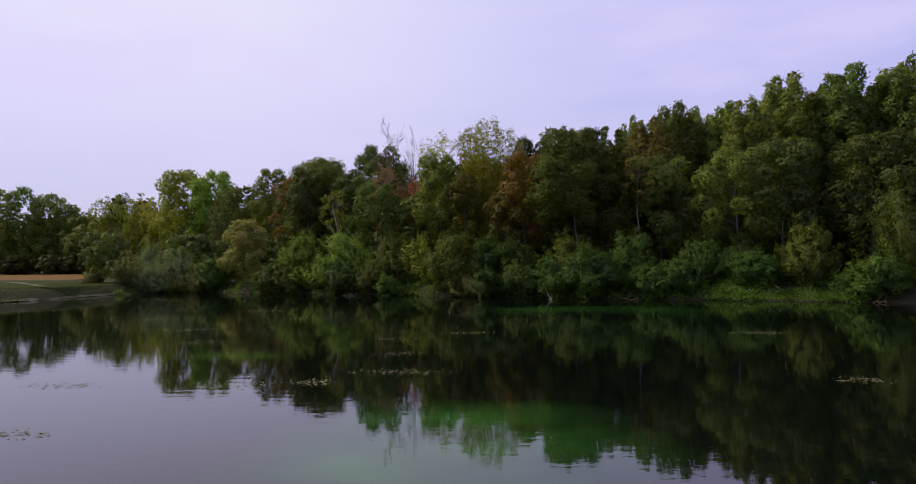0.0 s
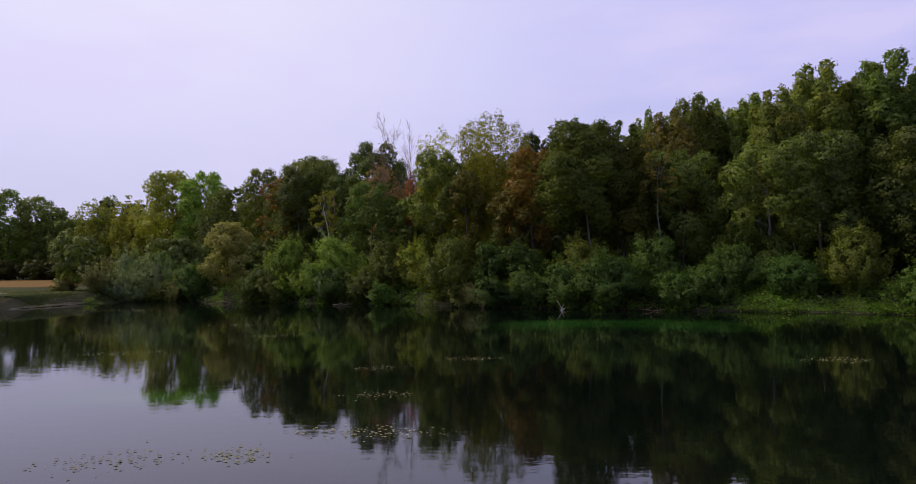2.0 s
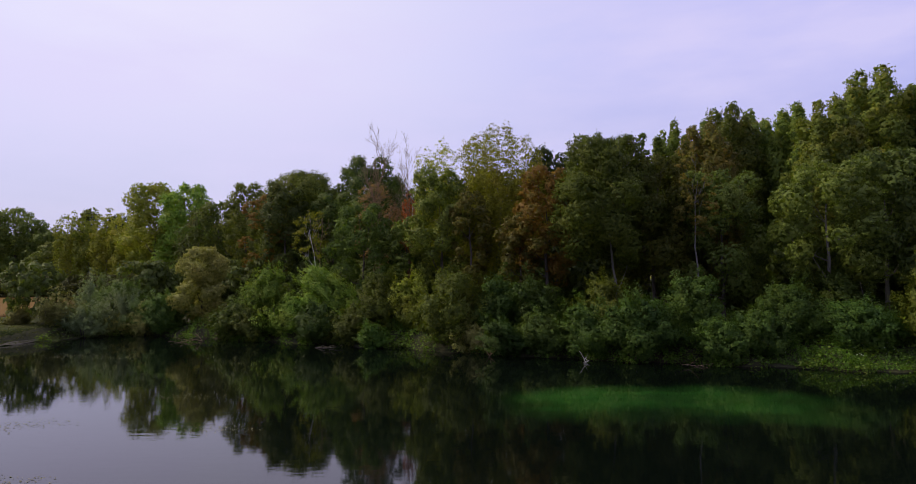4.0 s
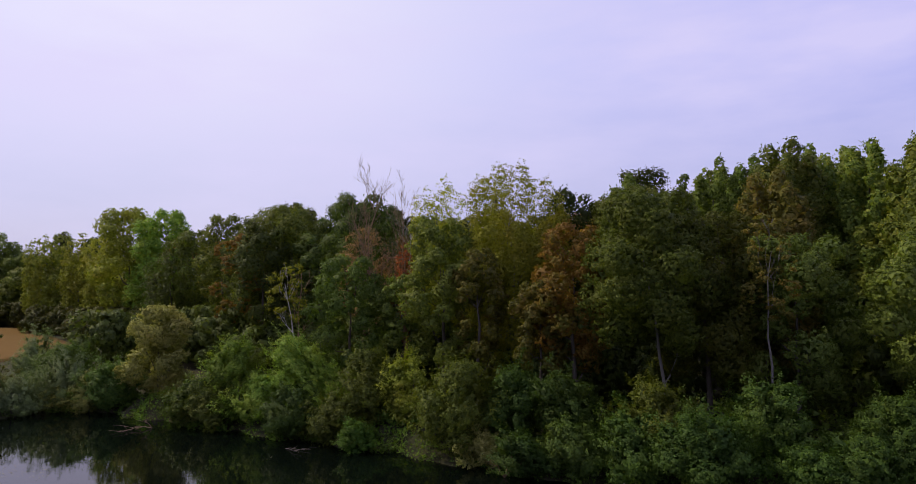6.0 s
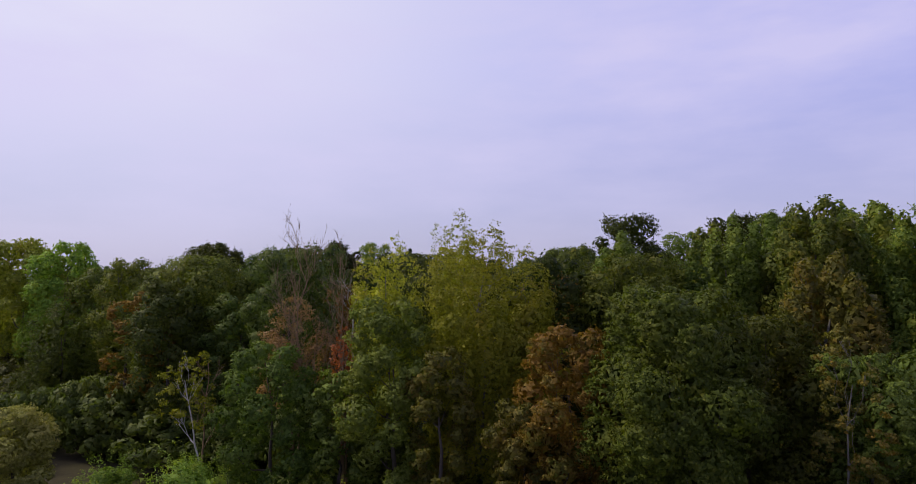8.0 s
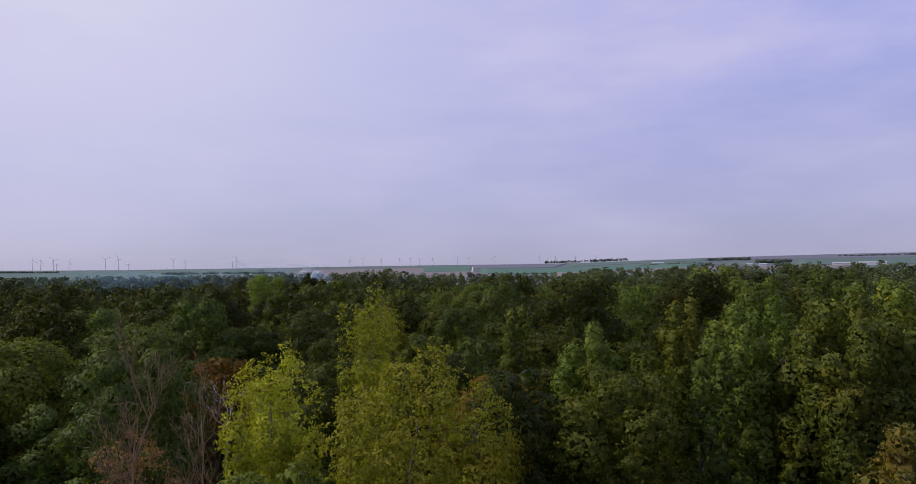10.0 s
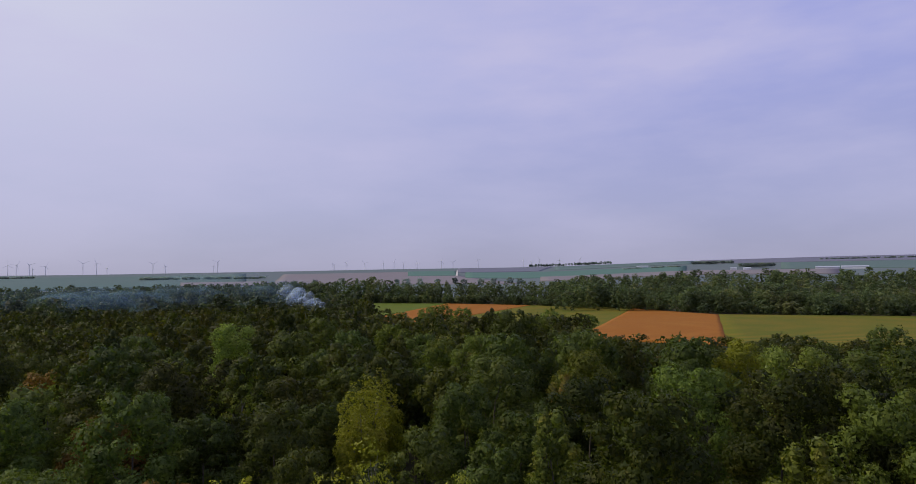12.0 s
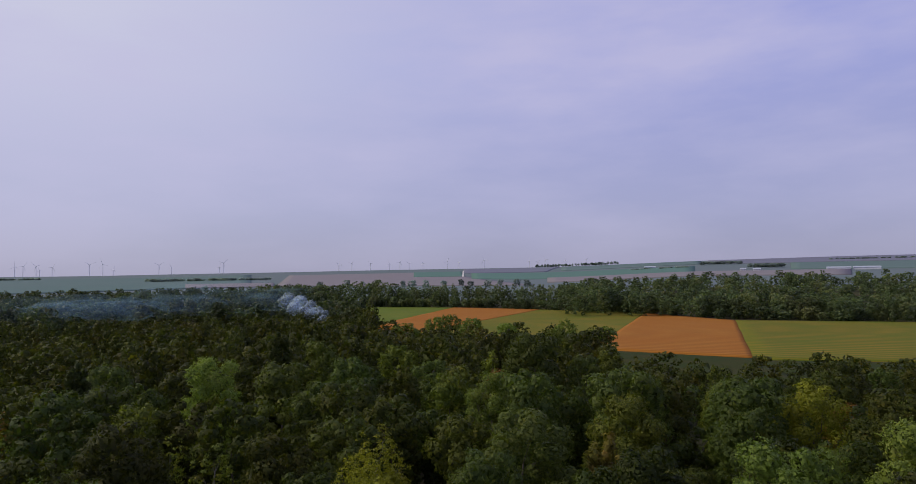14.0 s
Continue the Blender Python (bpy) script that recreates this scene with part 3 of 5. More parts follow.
def land(x, y):
    x, y = np.asarray(x, float), np.asarray(y, float)
    bend = (np.interp(x + 6, SHORE_X, SHORE_Y) - np.interp(x - 6, SHORE_X, SHORE_Y)) / 12
    s = (y - shore_y(x)) / np.sqrt(1 + bend ** 2)
    wet = np.clip(s * 0.30, -3.0, 0)
    bank = 1.3 * smooth(-0.3, 3.2, s) + 0.25 * smooth(4, 30, s)
    near = np.where(s < 0, wet, bank)
    near = np.where(y < -150, 1.2, near)
    r = np.hypot(x, y - 80)
    bearing = np.degrees(np.arctan2(x, y - 80))
    right = smooth(10, 52, bearing)
    plain = (42 + 16 * smooth(-20, 14, bearing)) * smooth(900, 4400, r) + 25 * right * smooth(1300, 4300, r)
    roll = 3.0 * np.sin(x / 420.0) * np.sin(y / 510.0 + 1) * smooth(900, 2500, r)
    side = 16.0 * smooth(540, 950, r) * smooth(18, 35, bearing)
    return near + np.where(y > 80, plain + roll + side, 0)


def ground_z(x, y):
    return float(land(x, y))


def axis_steps(dense_a, dense_b, step, far, grow=1.16):
    v, s = [dense_a], step
    right = [dense_b]
    while v[0] > -far:
        s *= grow
        v.insert(0, v[0] - s)
    s = step
    while right[-1] < far:
        s *= grow
        right.append(right[-1] + s)
    return np.array(v[:-1] + list(np.arange(dense_a, dense_b, step)) + right)


def sheet(name, xs, ys, mat, lift=0.0):
    gx, gy = np.meshgrid(xs, ys)
    v = np.stack([gx, gy, land(gx, gy) + lift], -1).reshape(-1, 3)
    nx = len(xs)
    i = (np.arange(len(ys) - 1)[:, None] * nx + np.arange(nx - 1)[None]).ravel()
    return mesh(name, v, np.stack([i, i + 1, i + 1 + nx, i + nx], -1), mat, True)


ground = tagged(new("ground", sheet("ground", axis_steps(-70, 70, 1.0, 5600, 1.08), axis_steps(30, 110, 1.0, 5600, 1.08), SOIL)), "dark woodland soil and open plain round a lake", "ground", kind="structure")
ground.data.materials.append(HAZED_PLAIN)
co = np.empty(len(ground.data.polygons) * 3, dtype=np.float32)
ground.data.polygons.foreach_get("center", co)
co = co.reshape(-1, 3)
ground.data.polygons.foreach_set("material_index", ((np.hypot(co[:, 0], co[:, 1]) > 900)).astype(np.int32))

wv = np.array([(-420, -160, 0), (420, -160, 0), (420, 100, 0), (-420, 100, 0)], dtype=float)
water = tagged(new("water", mesh("water", wv, [[0, 1, 2, 3]], WATER)), "calm dark green lake water mirroring the trees", "water", kind="structure")


def patch_field(name, label, a, b, c, d, mat, lift=0.05, cells=24, category="field"):
    """A field draped over the land between four corners, in order round it."""
    a, b, c, d = [np.array(p, float) for p in (a, b, c, d)]
    u, v = np.meshgrid(np.linspace(0, 1, cells), np.linspace(0, 1, cells))
    u, v = u[..., None], v[..., None]
    p = a * (1 - u) * (1 - v) + b * u * (1 - v) + c * u * v + d * (1 - u) * v
    x, y = p[..., 0], p[..., 1]
    wob = 0.6 * np.sin(x * 0.05 + y * 0.07)
    verts = np.stack([x + wob, y + wob, land(x, y) + lift], -1).reshape(-1, 3)
    i = (np.arange(cells - 1)[:, None] * cells + np.arange(cells - 1)[None]).ravel()
    faces = np.stack([i, i + 1, i + 1 + cells, i + cells], -1)
    k = np.arange(cells)
    rim = np.concatenate([k, k[1:] * cells + cells - 1, cells * (cells - 1) + k[-2::-1], k[-2:0:-1] * cells])
    low = verts[rim] - np.array([0, 0, lift + 2.0])
    j = np.arange(len(rim))
    nxt = (j + 1) % len(rim)
    skirt = np.stack([rim, len(verts) + j, len(verts) + nxt, rim[nxt]], -1)
    return tagged(new(name, mesh(name, np.concatenate([verts, low]), np.concatenate([faces, skirt]), mat)), label, category, kind="structure")


def polar(bearing, r):
    """A place on the plain by bearing (degrees right of +y) and range."""
    return (math.sin(radians(bearing)) * r, 80 + math.cos(radians(bearing)) * r)


# ---- fields ----
patch_field("field", "orange-brown stubble field behind the wood", (173, 310), (288, 479), (271, 569), (126, 357), STUBBLE, 0.55)
patch_field("field", "narrow orange stubble strip before the tree belt", (149, 725), (217, 658), (70, 468), (44, 520), STUBBLE, 0.60)
patch_field("field", "green striped meadow between two stubble strips", (216, 660), (273, 570), (130, 352), (66, 466), MEADOW, 0.50)
patch_field("field", "green meadow strip along the wood", (40, 792), (151, 727), (47, 517), (12, 555), CROP, 0.50)
patch_field("field", "pale green striped meadow beside the stubble field", (285, 482), (525, 330), (400, 188), (170, 306), MEADOW, 0.50)
patch_field("field", "reddish stubble field behind the bank", (-57, 93), (-63, 135), (-106, 182), (-170, 125), CLODS, 0.06)
patch_field("field", "rough dark meadow between wood and fields", (176, 318), (127, 362), (55, 300), (120, 185), TURF, 0.42)
patch_field("field", "rough dark meadow between wood and fields", (168, 316), (402, 194), (300, 145), (118, 188), TURF, 0.38)
patch_field("turf", "worn grass bank above the water", (-40, 84), (-50, 98), (-120, 118), (-96, 28), TURF, 0.09, 170, "grass bank")


def strip(name, label, pts, width, mat, lift, category):
    """A narrow path or strand draped over the land along a line."""
    pts = np.array(pts, float)
    t = np.linspace(0, len(pts) - 1, 160)
    x, y = np.interp(t, np.arange(len(pts)), pts[:, 0]), np.interp(t, np.arange(len(pts)), pts[:, 1])
    dx, dy = np.gradient(x), np.gradient(y)
    q = np.hypot(dx, dy) + 1e-9
    half = width * 0.5 * (1 + 0.35 * np.sin(t * 9.0) + 0.2 * np.sin(t * 23.0))
    rows = [np.stack([x - dy / q * half * e, y + dx / q * half * e], -1) for e in (-1, -0.4, 0.4, 1)]
    v = np.stack(rows, 1).reshape(-1, 2)
    v = np.concatenate([v, (land(v[:, 0], v[:, 1]) + lift)[:, None]], 1)
    i = (np.arange(159)[:, None] * 4 + np.arange(3)[None]).ravel()
    return tagged(new(name, mesh(name, v, np.stack([i, i + 1, i + 5, i + 4], -1), mat, True)), label, category, kind="structure")


SAND = earth("pale_sand", rgb(0.10, 0.09, 0.06), rgb(0.24, 0.21, 0.15), rgb(0.12, 0.11, 0.06), 2.0)
strip("shore_strand", "thin sandy strand at the foot of the bank", [(px, float(shore_y(px)) + 0.5) for px in np.linspace(-90, -44, 60)], 0.35, SAND, 0.07, "strand")
strip("path", "worn sandy path down the grass bank", [(-64, 92), (-58, 87.5), (-55.6, 84.8), (-53.8, 83.4), (-50.0, 79.5)], 0.9, SAND, 0.13, "path")
patch_field("field", "far tan stubble on the plain, paled by haze in its colour", polar(-2, 1700), polar(-1, 2900), polar(12, 2900), polar(20, 1500), HAZED_TAN, 1.0)
patch_field("field", "far green meadow on the plain", polar(-26, 1500), polar(-26, 3300), polar(-4, 3300), polar(-4, 1700), HAZED_GREEN, 1.0)
patch_field("field", "far dark green beet field on the plain", polar(9.5, 2350), polar(9.5, 2950), polar(13.6, 2950), polar(13.8, 2350), HAZED_CROP, 1.5)
patch_field("field", "far green crops on the plain", polar(14.5, 2100), polar(14.5, 2700), polar(33, 2500), polar(33, 1800), HAZED_CROP, 1.5)
patch_field("field", "far ploughed rose-brown field", polar(13.8, 2720), polar(13.8, 3500), polar(22, 3500), polar(21, 2720), HAZED_ROSE, 1.5)
patch_field("field", "far tan stubble strip on the plain", polar(-9, 1650), polar(-9, 1950), polar(-2.2, 1950), polar(-2.2, 1650), HAZED_TAN, 1.8)
patch_field("field", "far tan stubble strip on the plain", polar(21, 1650), polar(21, 2050), polar(44, 1900), polar(44, 1500), HAZED_TAN, 1.8)
patch_field("field", "far rose-brown field on the rise", polar(34, 2700), polar(34, 3900), polar(58, 3900), polar(58, 2600), HAZED_ROSE, 1.2)
patch_field("field", "far green field on the rise", polar(40, 2000), polar(40, 2600), polar(58, 2550), polar(58, 1900), HAZED_GREEN, 1.5)
patch_field("field", "far crops on the rise", polar(22.2, 2750), polar(22.2, 3700), polar(33.5, 3700), polar(33.5, 2750), HAZED_GREEN, 1.2)
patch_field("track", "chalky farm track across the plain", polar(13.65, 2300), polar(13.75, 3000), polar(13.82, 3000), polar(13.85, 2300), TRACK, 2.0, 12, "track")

# ---- trees on the bank, from the water backwards ----
R = "rounded trees by the lake"
P = "poplars"
ASH = "broad green ash tree with a leaning pale trunk"
tree("ash_tree", ASH, "tree", (13.9, 74.2), 17.4, 4.7, 6.0, "round", GREEN, PALE, 30000, 0.16, 11, 20, 420, 6, (-1.6, 0), group=R, thick=0.6)
tree("ash_tree", "broad green ash tree with drooping boughs", "tree", (17.4, 76), 15.9, 4.6, 3.5, "round", GREEN, BARK, 24000, 0.165, 12, 18, 400, 5, group=R)
tree("ash_tree", "dark green ash tree above the thicket", "tree", (22.8, 74), 14.2, 4.2, 2.6, "round", DEEP, BARK, 17000, 0.17, 13, 14, 300, 5, group=R)
tree("ash_tree", "dark green ash tree above the thicket", "tree", (29.0, 68.5), 14.0, 4.2, 4.6, "round", DEEP, PALE, 15000, 0.18, 14, 14, 300, 5, group=R)
# the next two ashes have the dimness of the right-hand side in their leaf colour
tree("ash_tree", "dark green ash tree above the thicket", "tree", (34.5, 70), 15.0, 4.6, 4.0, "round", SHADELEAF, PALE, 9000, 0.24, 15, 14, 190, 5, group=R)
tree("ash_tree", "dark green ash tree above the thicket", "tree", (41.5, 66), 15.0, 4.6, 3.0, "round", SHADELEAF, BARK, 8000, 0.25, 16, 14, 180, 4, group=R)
tree("rowan_tree", "rust-brown tree turning with autumn", "tree", (7.9, 77.8), 15.4, 3.3, 4.0, "round", RUST, BARK, 15000, 0.17, 17, 14, 280, 5)
tree("mottled_tree", "mottled tree with browning leaves", "tree", (0.9, 82.0), 13.6, 2.4, 4.0, "round", MOTTLED, BARK, 10000, 0.17, 18, 12, 200, 4)
tree("mottled_tree", "mottled tree with browning leaves", "tree", (5.6, 78.5), 11.0, 2.4, 3.5, "round", MOTTLED, BARK, 9000, 0.17, 19, 12, 190, 4)
tree("oak_tree", "dark green oak tree above the thicket", "tree", (-2.0, 85.5), 16.6, 3.9, 3.0, "round", DEEP, BARK, 17000, 0.175, 20, 16, 320, 5, group=R)
tree("poplar_tree", "tall sparse yellow-green poplar", "tree", (4.0, 87.3), 21.9, 5.3, 4.0, "poplar", YELLOW, PALE, 42000, 0.17, 21, 18, 190, 14, group=P, fill=0.03, loose=1.1, thick=0.55)
tree("poplar_tree", "slender sparse yellow-green poplar tree", "tree", (-2.8, 93.5), 21.3, 3.2, 6.0, "poplar", YELLOW, PALE, 17000, 0.17, 22, 14, 110, 8, group=P, fill=0.03, loose=1.1, thick=0.5)
tree("poplar_tree", "tall sparse yellow-green poplar", "tree", (3.3, 102.9), 24.2, 2.9, 6.0, "poplar", YELLOW, PALE, 12000, 0.18, 23, 14, 80, 8, group=P, fill=0.03, loose=1.1, thick=0.5)
tree("broadleaf_tree", "green tree beside the birch", "tree", (-11, 90), 13.5, 4.0, 2.0, "round", DEEP, BARK, 14000, 0.18, 24, 14, 190, 4, group=R)
tree("broadleaf_tree", "green tree beneath the bare poplars", "tree", (-6.0, 88.5), 11.5, 3.0, 2.0, "round", DEEP, BARK, 6000, 0.24, 25, 12, 140, 4, group=R)
tree("red_tree", "thin tree with a tuft of red leaves", "tree", (-5.8, 89), 14.4, 1.2, 9.6, "fan", RED, DEADWOOD, 2600, 0.14, 26, 5, 26, 3, fill=0.0)
tree("chestnut_tree", "round tree with one orange-brown flank", "tree", (-23.0, 112), 20.0, 6.6, 2.5, "round", GREEN, BARK, 20000, 0.20, 27, 22, 420, 5, group=R,
     extra=(RUST, 4.5, 16.5, 0.62, 0.7, (-4.4, -3.8, 0), "orange-brown leaves"))
tree("broadleaf_tree", "dark green tree behind the chestnut", "tree", (-14.5, 113), 20.6, 5.0, 5.0, "round", SHADELEAF, BARK, 13000, 0.22, 28, 16, 320, 4, group=R)
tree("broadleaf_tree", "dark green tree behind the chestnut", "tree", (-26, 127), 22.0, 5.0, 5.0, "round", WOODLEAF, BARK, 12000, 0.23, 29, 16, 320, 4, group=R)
tree("brown_tree", "tree with thin withered brown leaves", "tree", (-10.4, 95), 16.4, 3.0, 6.5, "round", BROWN, DEADWOOD, 6500, 0.13, 30, 14, 90, 9, fill=0.03, loose=1.3)
tree("broadleaf_tree", "round yellowish green tree behind the ash", "tree", (15.8, 90), 19.5, 4.4, 5.0, "round", GREEN, BARK, 18000, 0.18, 131, 18, 300, 4, group=R)
tree("pine_tree", "dark narrow conifer behind the ash", "tree", (19.9, 88.3), 20.4, 2.0, 7.0, "cone", DEEP, BARK, 6500, 0.22, 31, 16, 240, 4, group=R)
tree("pine_tree", "dark narrow conifer behind the ash", "tree", (22.0, 89.5), 20.4, 1.7, 7.0, "cone", DEEP, BARK, 6000, 0.22, 32, 16, 220, 4, group=R)
tree("slim_tree", "slim tree with thin yellowing leaves", "tree", (19.5, 70.9), 15.6, 1.8, 8.0, "round", MOTTLED, PALE, 3200, 0.17, 33, 10, 90, 5, fill=0.0, thick=0.45)
tree("poplar_tree", "tall green and gold poplar at the lakeside", "tree", (29.3, 88.5), 23.8, 4.2, 3.5, "poplar", POPLAR, BARK, 15000, 0.21, 34, 20, 120, 8, group=P, fill=0.12)
tree("poplar_tree", "tall golden poplar at the lakeside wood", "tree", (22.6, 77.0), 19.5, 3.2, 4.0, "poplar", MOTTLED, PALE, 9000, 0.2, 35, 14, 90, 7, group=P, fill=0.12)
tree("poplar_tree", "tall green poplar at the lakeside wood", "tree", (33.0, 92), 24.0, 3.6, 3.0, "poplar", POPLAR, BARK, 15000, 0.21, 36, 18, 120, 6, group=P, fill=0.12)
tree("poplar_tree", "tall green poplar at the lakeside wood", "tree", (35.4, 85.7), 23.2, 3.4, 3.0, "poplar", POPLAR, BARK, 15000, 0.21, 37, 18, 120, 6, group=P, fill=0.12)
tree("poplar_tree", "tall green and gold poplar at the lakeside", "tree", (40.5, 80), 25.4, 4.2, 3.0, "poplar", POPLAR, BARK, 15000, 0.21, 38, 18, 120, 6, group=P, fill=0.12)
tree("poplar_tree", "tall green poplar at the lakeside wood", "tree", (33.4, 75.5), 21.2, 3.4, 3.0, "poplar", POPLAR, BARK, 15000, 0.21, 39, 18, 120, 6, group=P, fill=0.12)
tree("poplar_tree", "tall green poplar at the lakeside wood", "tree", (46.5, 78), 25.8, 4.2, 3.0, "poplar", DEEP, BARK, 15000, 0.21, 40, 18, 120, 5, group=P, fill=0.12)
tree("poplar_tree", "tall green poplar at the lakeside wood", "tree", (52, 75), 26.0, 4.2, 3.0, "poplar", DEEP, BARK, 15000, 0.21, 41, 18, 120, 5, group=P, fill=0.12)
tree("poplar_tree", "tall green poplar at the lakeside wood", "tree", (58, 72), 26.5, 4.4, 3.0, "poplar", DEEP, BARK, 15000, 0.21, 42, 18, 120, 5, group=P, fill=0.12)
for k, (px, py, high) in enumerate(((43, 88, 24.5), (49, 85, 25.5), (55, 82, 26), (38, 95, 23.5), (62, 78, 26.5), (64, 70, 26))):
    tree("poplar_tree", "tall green poplar in the second row", "tree", (px, py), high + 0.8, 4.6, 3.0, "poplar", POPLAR, BARK, 11000, 0.24, 140 + k, 20, 110, 2, group=P, fill=0.12)
# dim light put into the leaf colour here too
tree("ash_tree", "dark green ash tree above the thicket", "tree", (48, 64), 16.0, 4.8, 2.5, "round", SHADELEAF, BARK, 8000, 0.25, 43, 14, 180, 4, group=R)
tree("willow_tree", "grey-green willow leaning over the water", "tree", (39.2, 58.0), 10.4, 3.4, 0.6, "spray", DEEP, BARK, 13000, 0.15, 44, 14, 110, 4)
tree("willow_tree", "olive grey willow at the water's edge", "tree", (-29.6, 91.5), 8.6, 3.7, 0.2, "bush", OLIVE, BARK, 20000, 0.15, 45, 18, 130, 4)
tree("willow_tree", "dull green willow behind the thicket", "tree", (-43, 124), 16.0, 6.0, 0.6, "spray", GREEN, BARK, 20000, 0.23, 46, 16, 170, 4)
tree("lime_tree", "tall yellow-green lime tree by the field", "tree", (-62.0, 150), 23.6, 6.6, 3.0, "round", LIME, BARK, 12000, 0.33, 47, 18, 210, 4, group=R)
tree("lime_tree", "lower yellow-green lime tree by the field", "tree", (-46, 141), 19.2, 5.4, 3.0, "round", GREEN, BARK, 8000, 0.31, 48, 16, 200, 4, group=R)
tree("lime_tree", "tall yellow-green lime tree by the field", "tree", (-54.5, 147), 23.2, 6.4, 3.0, "round", BRIGHT, BARK, 12000, 0.32, 49, 18, 210, 4, group=R)
for k, (px, py, high) in enumerate(((-122, 185, 24.5), (-129, 183, 24.0), (-115, 186, 23.0), (-109, 184, 19.5), (-137, 181, 24.0), (-104, 182, 16.0), (-100, 178, 13.0))):
    tree("broadleaf_tree", "tall dark green tree beyond the field", "tree", (px, py), high, 6.0, 0.5, "round", DEEP, BARK, 8000, 0.34, 160 + k, 16, 90, 2, group="trees beyond the field", fill=0.12)
for k, (px, py, high, wide, leaf_mat) in enumerate(((34.5, 113, 24.7, 5.0, WOODLEAF), (36.5, 106, 24.3, 4.6, DEEP), (34, 123.5, 23.3, 4.6, DEEP), (41, 112, 24.6, 5.0, WOODLEAF), (47, 108, 25.0, 5.0, SHADELEAF), (-38, 165, 23.6, 5.6, WOODLEAF), (-8.6, 176, 24.6, 4.8, DEEP),
                                                 (25.5, 165, 22.8, 4.6, DEEP), (24, 107, 19.0, 4.8, GREEN), (42, 120, 25.2, 4.6, DEEP), (52, 116, 25.0, 5.2, WOODLEAF), (-13, 150, 21.0, 4.6, WOODLEAF))):
    tree("broadleaf_tree", "tall broadleaf tree standing out of the wood", "tree", (px, py), high, wide, 5.0, "round", leaf_mat, BARK, 13000, 0.18, 170 + k, 18, 420, 3, group=R)
for k, (px, py, high) in enumerate(((16.3, 95.5, 21.6), (24.3, 92.2, 22.8), (28.6, 94.3, 23.2))):
    tree("poplar_tree", "pointed dark green poplar in the wood", "tree", (px, py), high, 2.6, 4.0, "poplar", DEEP, PALE, 10000, 0.19, 185 + k, 14, 90, 4, group=P, fill=0.12)

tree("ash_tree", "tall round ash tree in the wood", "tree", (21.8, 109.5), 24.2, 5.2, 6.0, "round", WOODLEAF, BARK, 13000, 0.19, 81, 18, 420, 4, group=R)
tree("poplar_tree", "slim light green poplar in the wood", "tree", (19, 118), 21.6, 2.6, 4.0, "poplar", POPLAR, PALE, 9000, 0.2, 82, 14, 80, 5, group=P, fill=0.12)
tree("poplar_tree", "pointed green poplar in the wood", "tree", (27.0, 101.5), 22.9, 2.4, 4.0, "poplar", GREEN, PALE, 9000, 0.2, 83, 14, 80, 4, group=P)
tree("poplar_tree", "pointed green poplar in the wood", "tree", (38.6, 104), 23.4, 2.6, 4.0, "poplar", GREEN, PALE, 9000, 0.2, 84, 14, 80, 4, group=P)
tree("poplar_tree", "pointed green poplar in the wood", "tree", (18.5, 100.5), 20.8, 2.2, 4.0, "poplar", GREEN, PALE, 9000, 0.2, 85, 14, 80, 4, group=P)
tree("poplar_tree", "sparse golden poplar in the wood", "tree", (9.2, 147.5), 21.0, 3.6, 6.0, "poplar", YELLOW, PALE, 11000, 0.2, 86, 14, 90, 9, group=P, fill=0.03, loose=1.1, thick=0.5)
tree("poplar_tree", "golden poplar with thin foliage", "tree", (6.6, 135.5), 22.2, 3.1, 5.0, "poplar", YELLOW, PALE, 20000, 0.19, 87, 16, 130, 9, group=P, fill=0.03, loose=1.1, thick=0.5)
tree("poplar_tree", "yellow-green poplar with thin foliage", "tree", (-3.9, 121), 17.6, 4.4, 5.0, "poplar", YELLOW, PALE, 15000, 0.19, 88, 16, 110, 8, group=P, fill=0.03, loose=1.1, thick=0.5)
tree("poplar_tree", "yellow-green poplar with thin foliage", "tree", (10.2, 115), 18.6, 3.8, 5.0, "poplar", LIME, PALE, 13000, 0.19, 89, 16, 100, 8, group=P, fill=0.03, loose=1.1, thick=0.5)
tree("brown_tree", "dark brown tree turning with autumn", "tree", (-17.5, 142), 18.2, 4.2, 3.0, "round", RUST, BARK, 6000, 0.27, 90, 14, 240, 3)
tree("brown_tree", "dark brown tree turning with autumn", "tree", (-9.0, 124), 16.8, 4.2, 3.0, "round", RUST, BARK, 8000, 0.22, 132, 14, 240, 3)
tree("maple_tree", "bright yellow maple tree in the wood", "tree", (57.8, 148.5), 22.4, 4.6, 6.0, "round", YELLOW, BARK, 13000, 0.19, 91, 16, 280, 3, group=R)
tree("maple_tree", "yellowish green maple tree in the wood", "tree", (22, 221), 20.4, 5.0, 5.0, "round", GREEN, BARK, 3500, 0.42, 92, 15, 220, 2, group=R)
tree("maple_tree", "yellow-green maple tree in the wood", "tree", (37, 152), 21.4, 5.0, 5.0, "round", GREEN, BARK, 9000, 0.24, 93, 15, 240, 2, group=R)
tree("maple_tree", "yellow-green maple tree in the wood", "tree", (42, 216), 19.0, 4.4, 5.0, "round", LIME, BARK, 3500, 0.42, 94, 15, 220, 2, group=R)
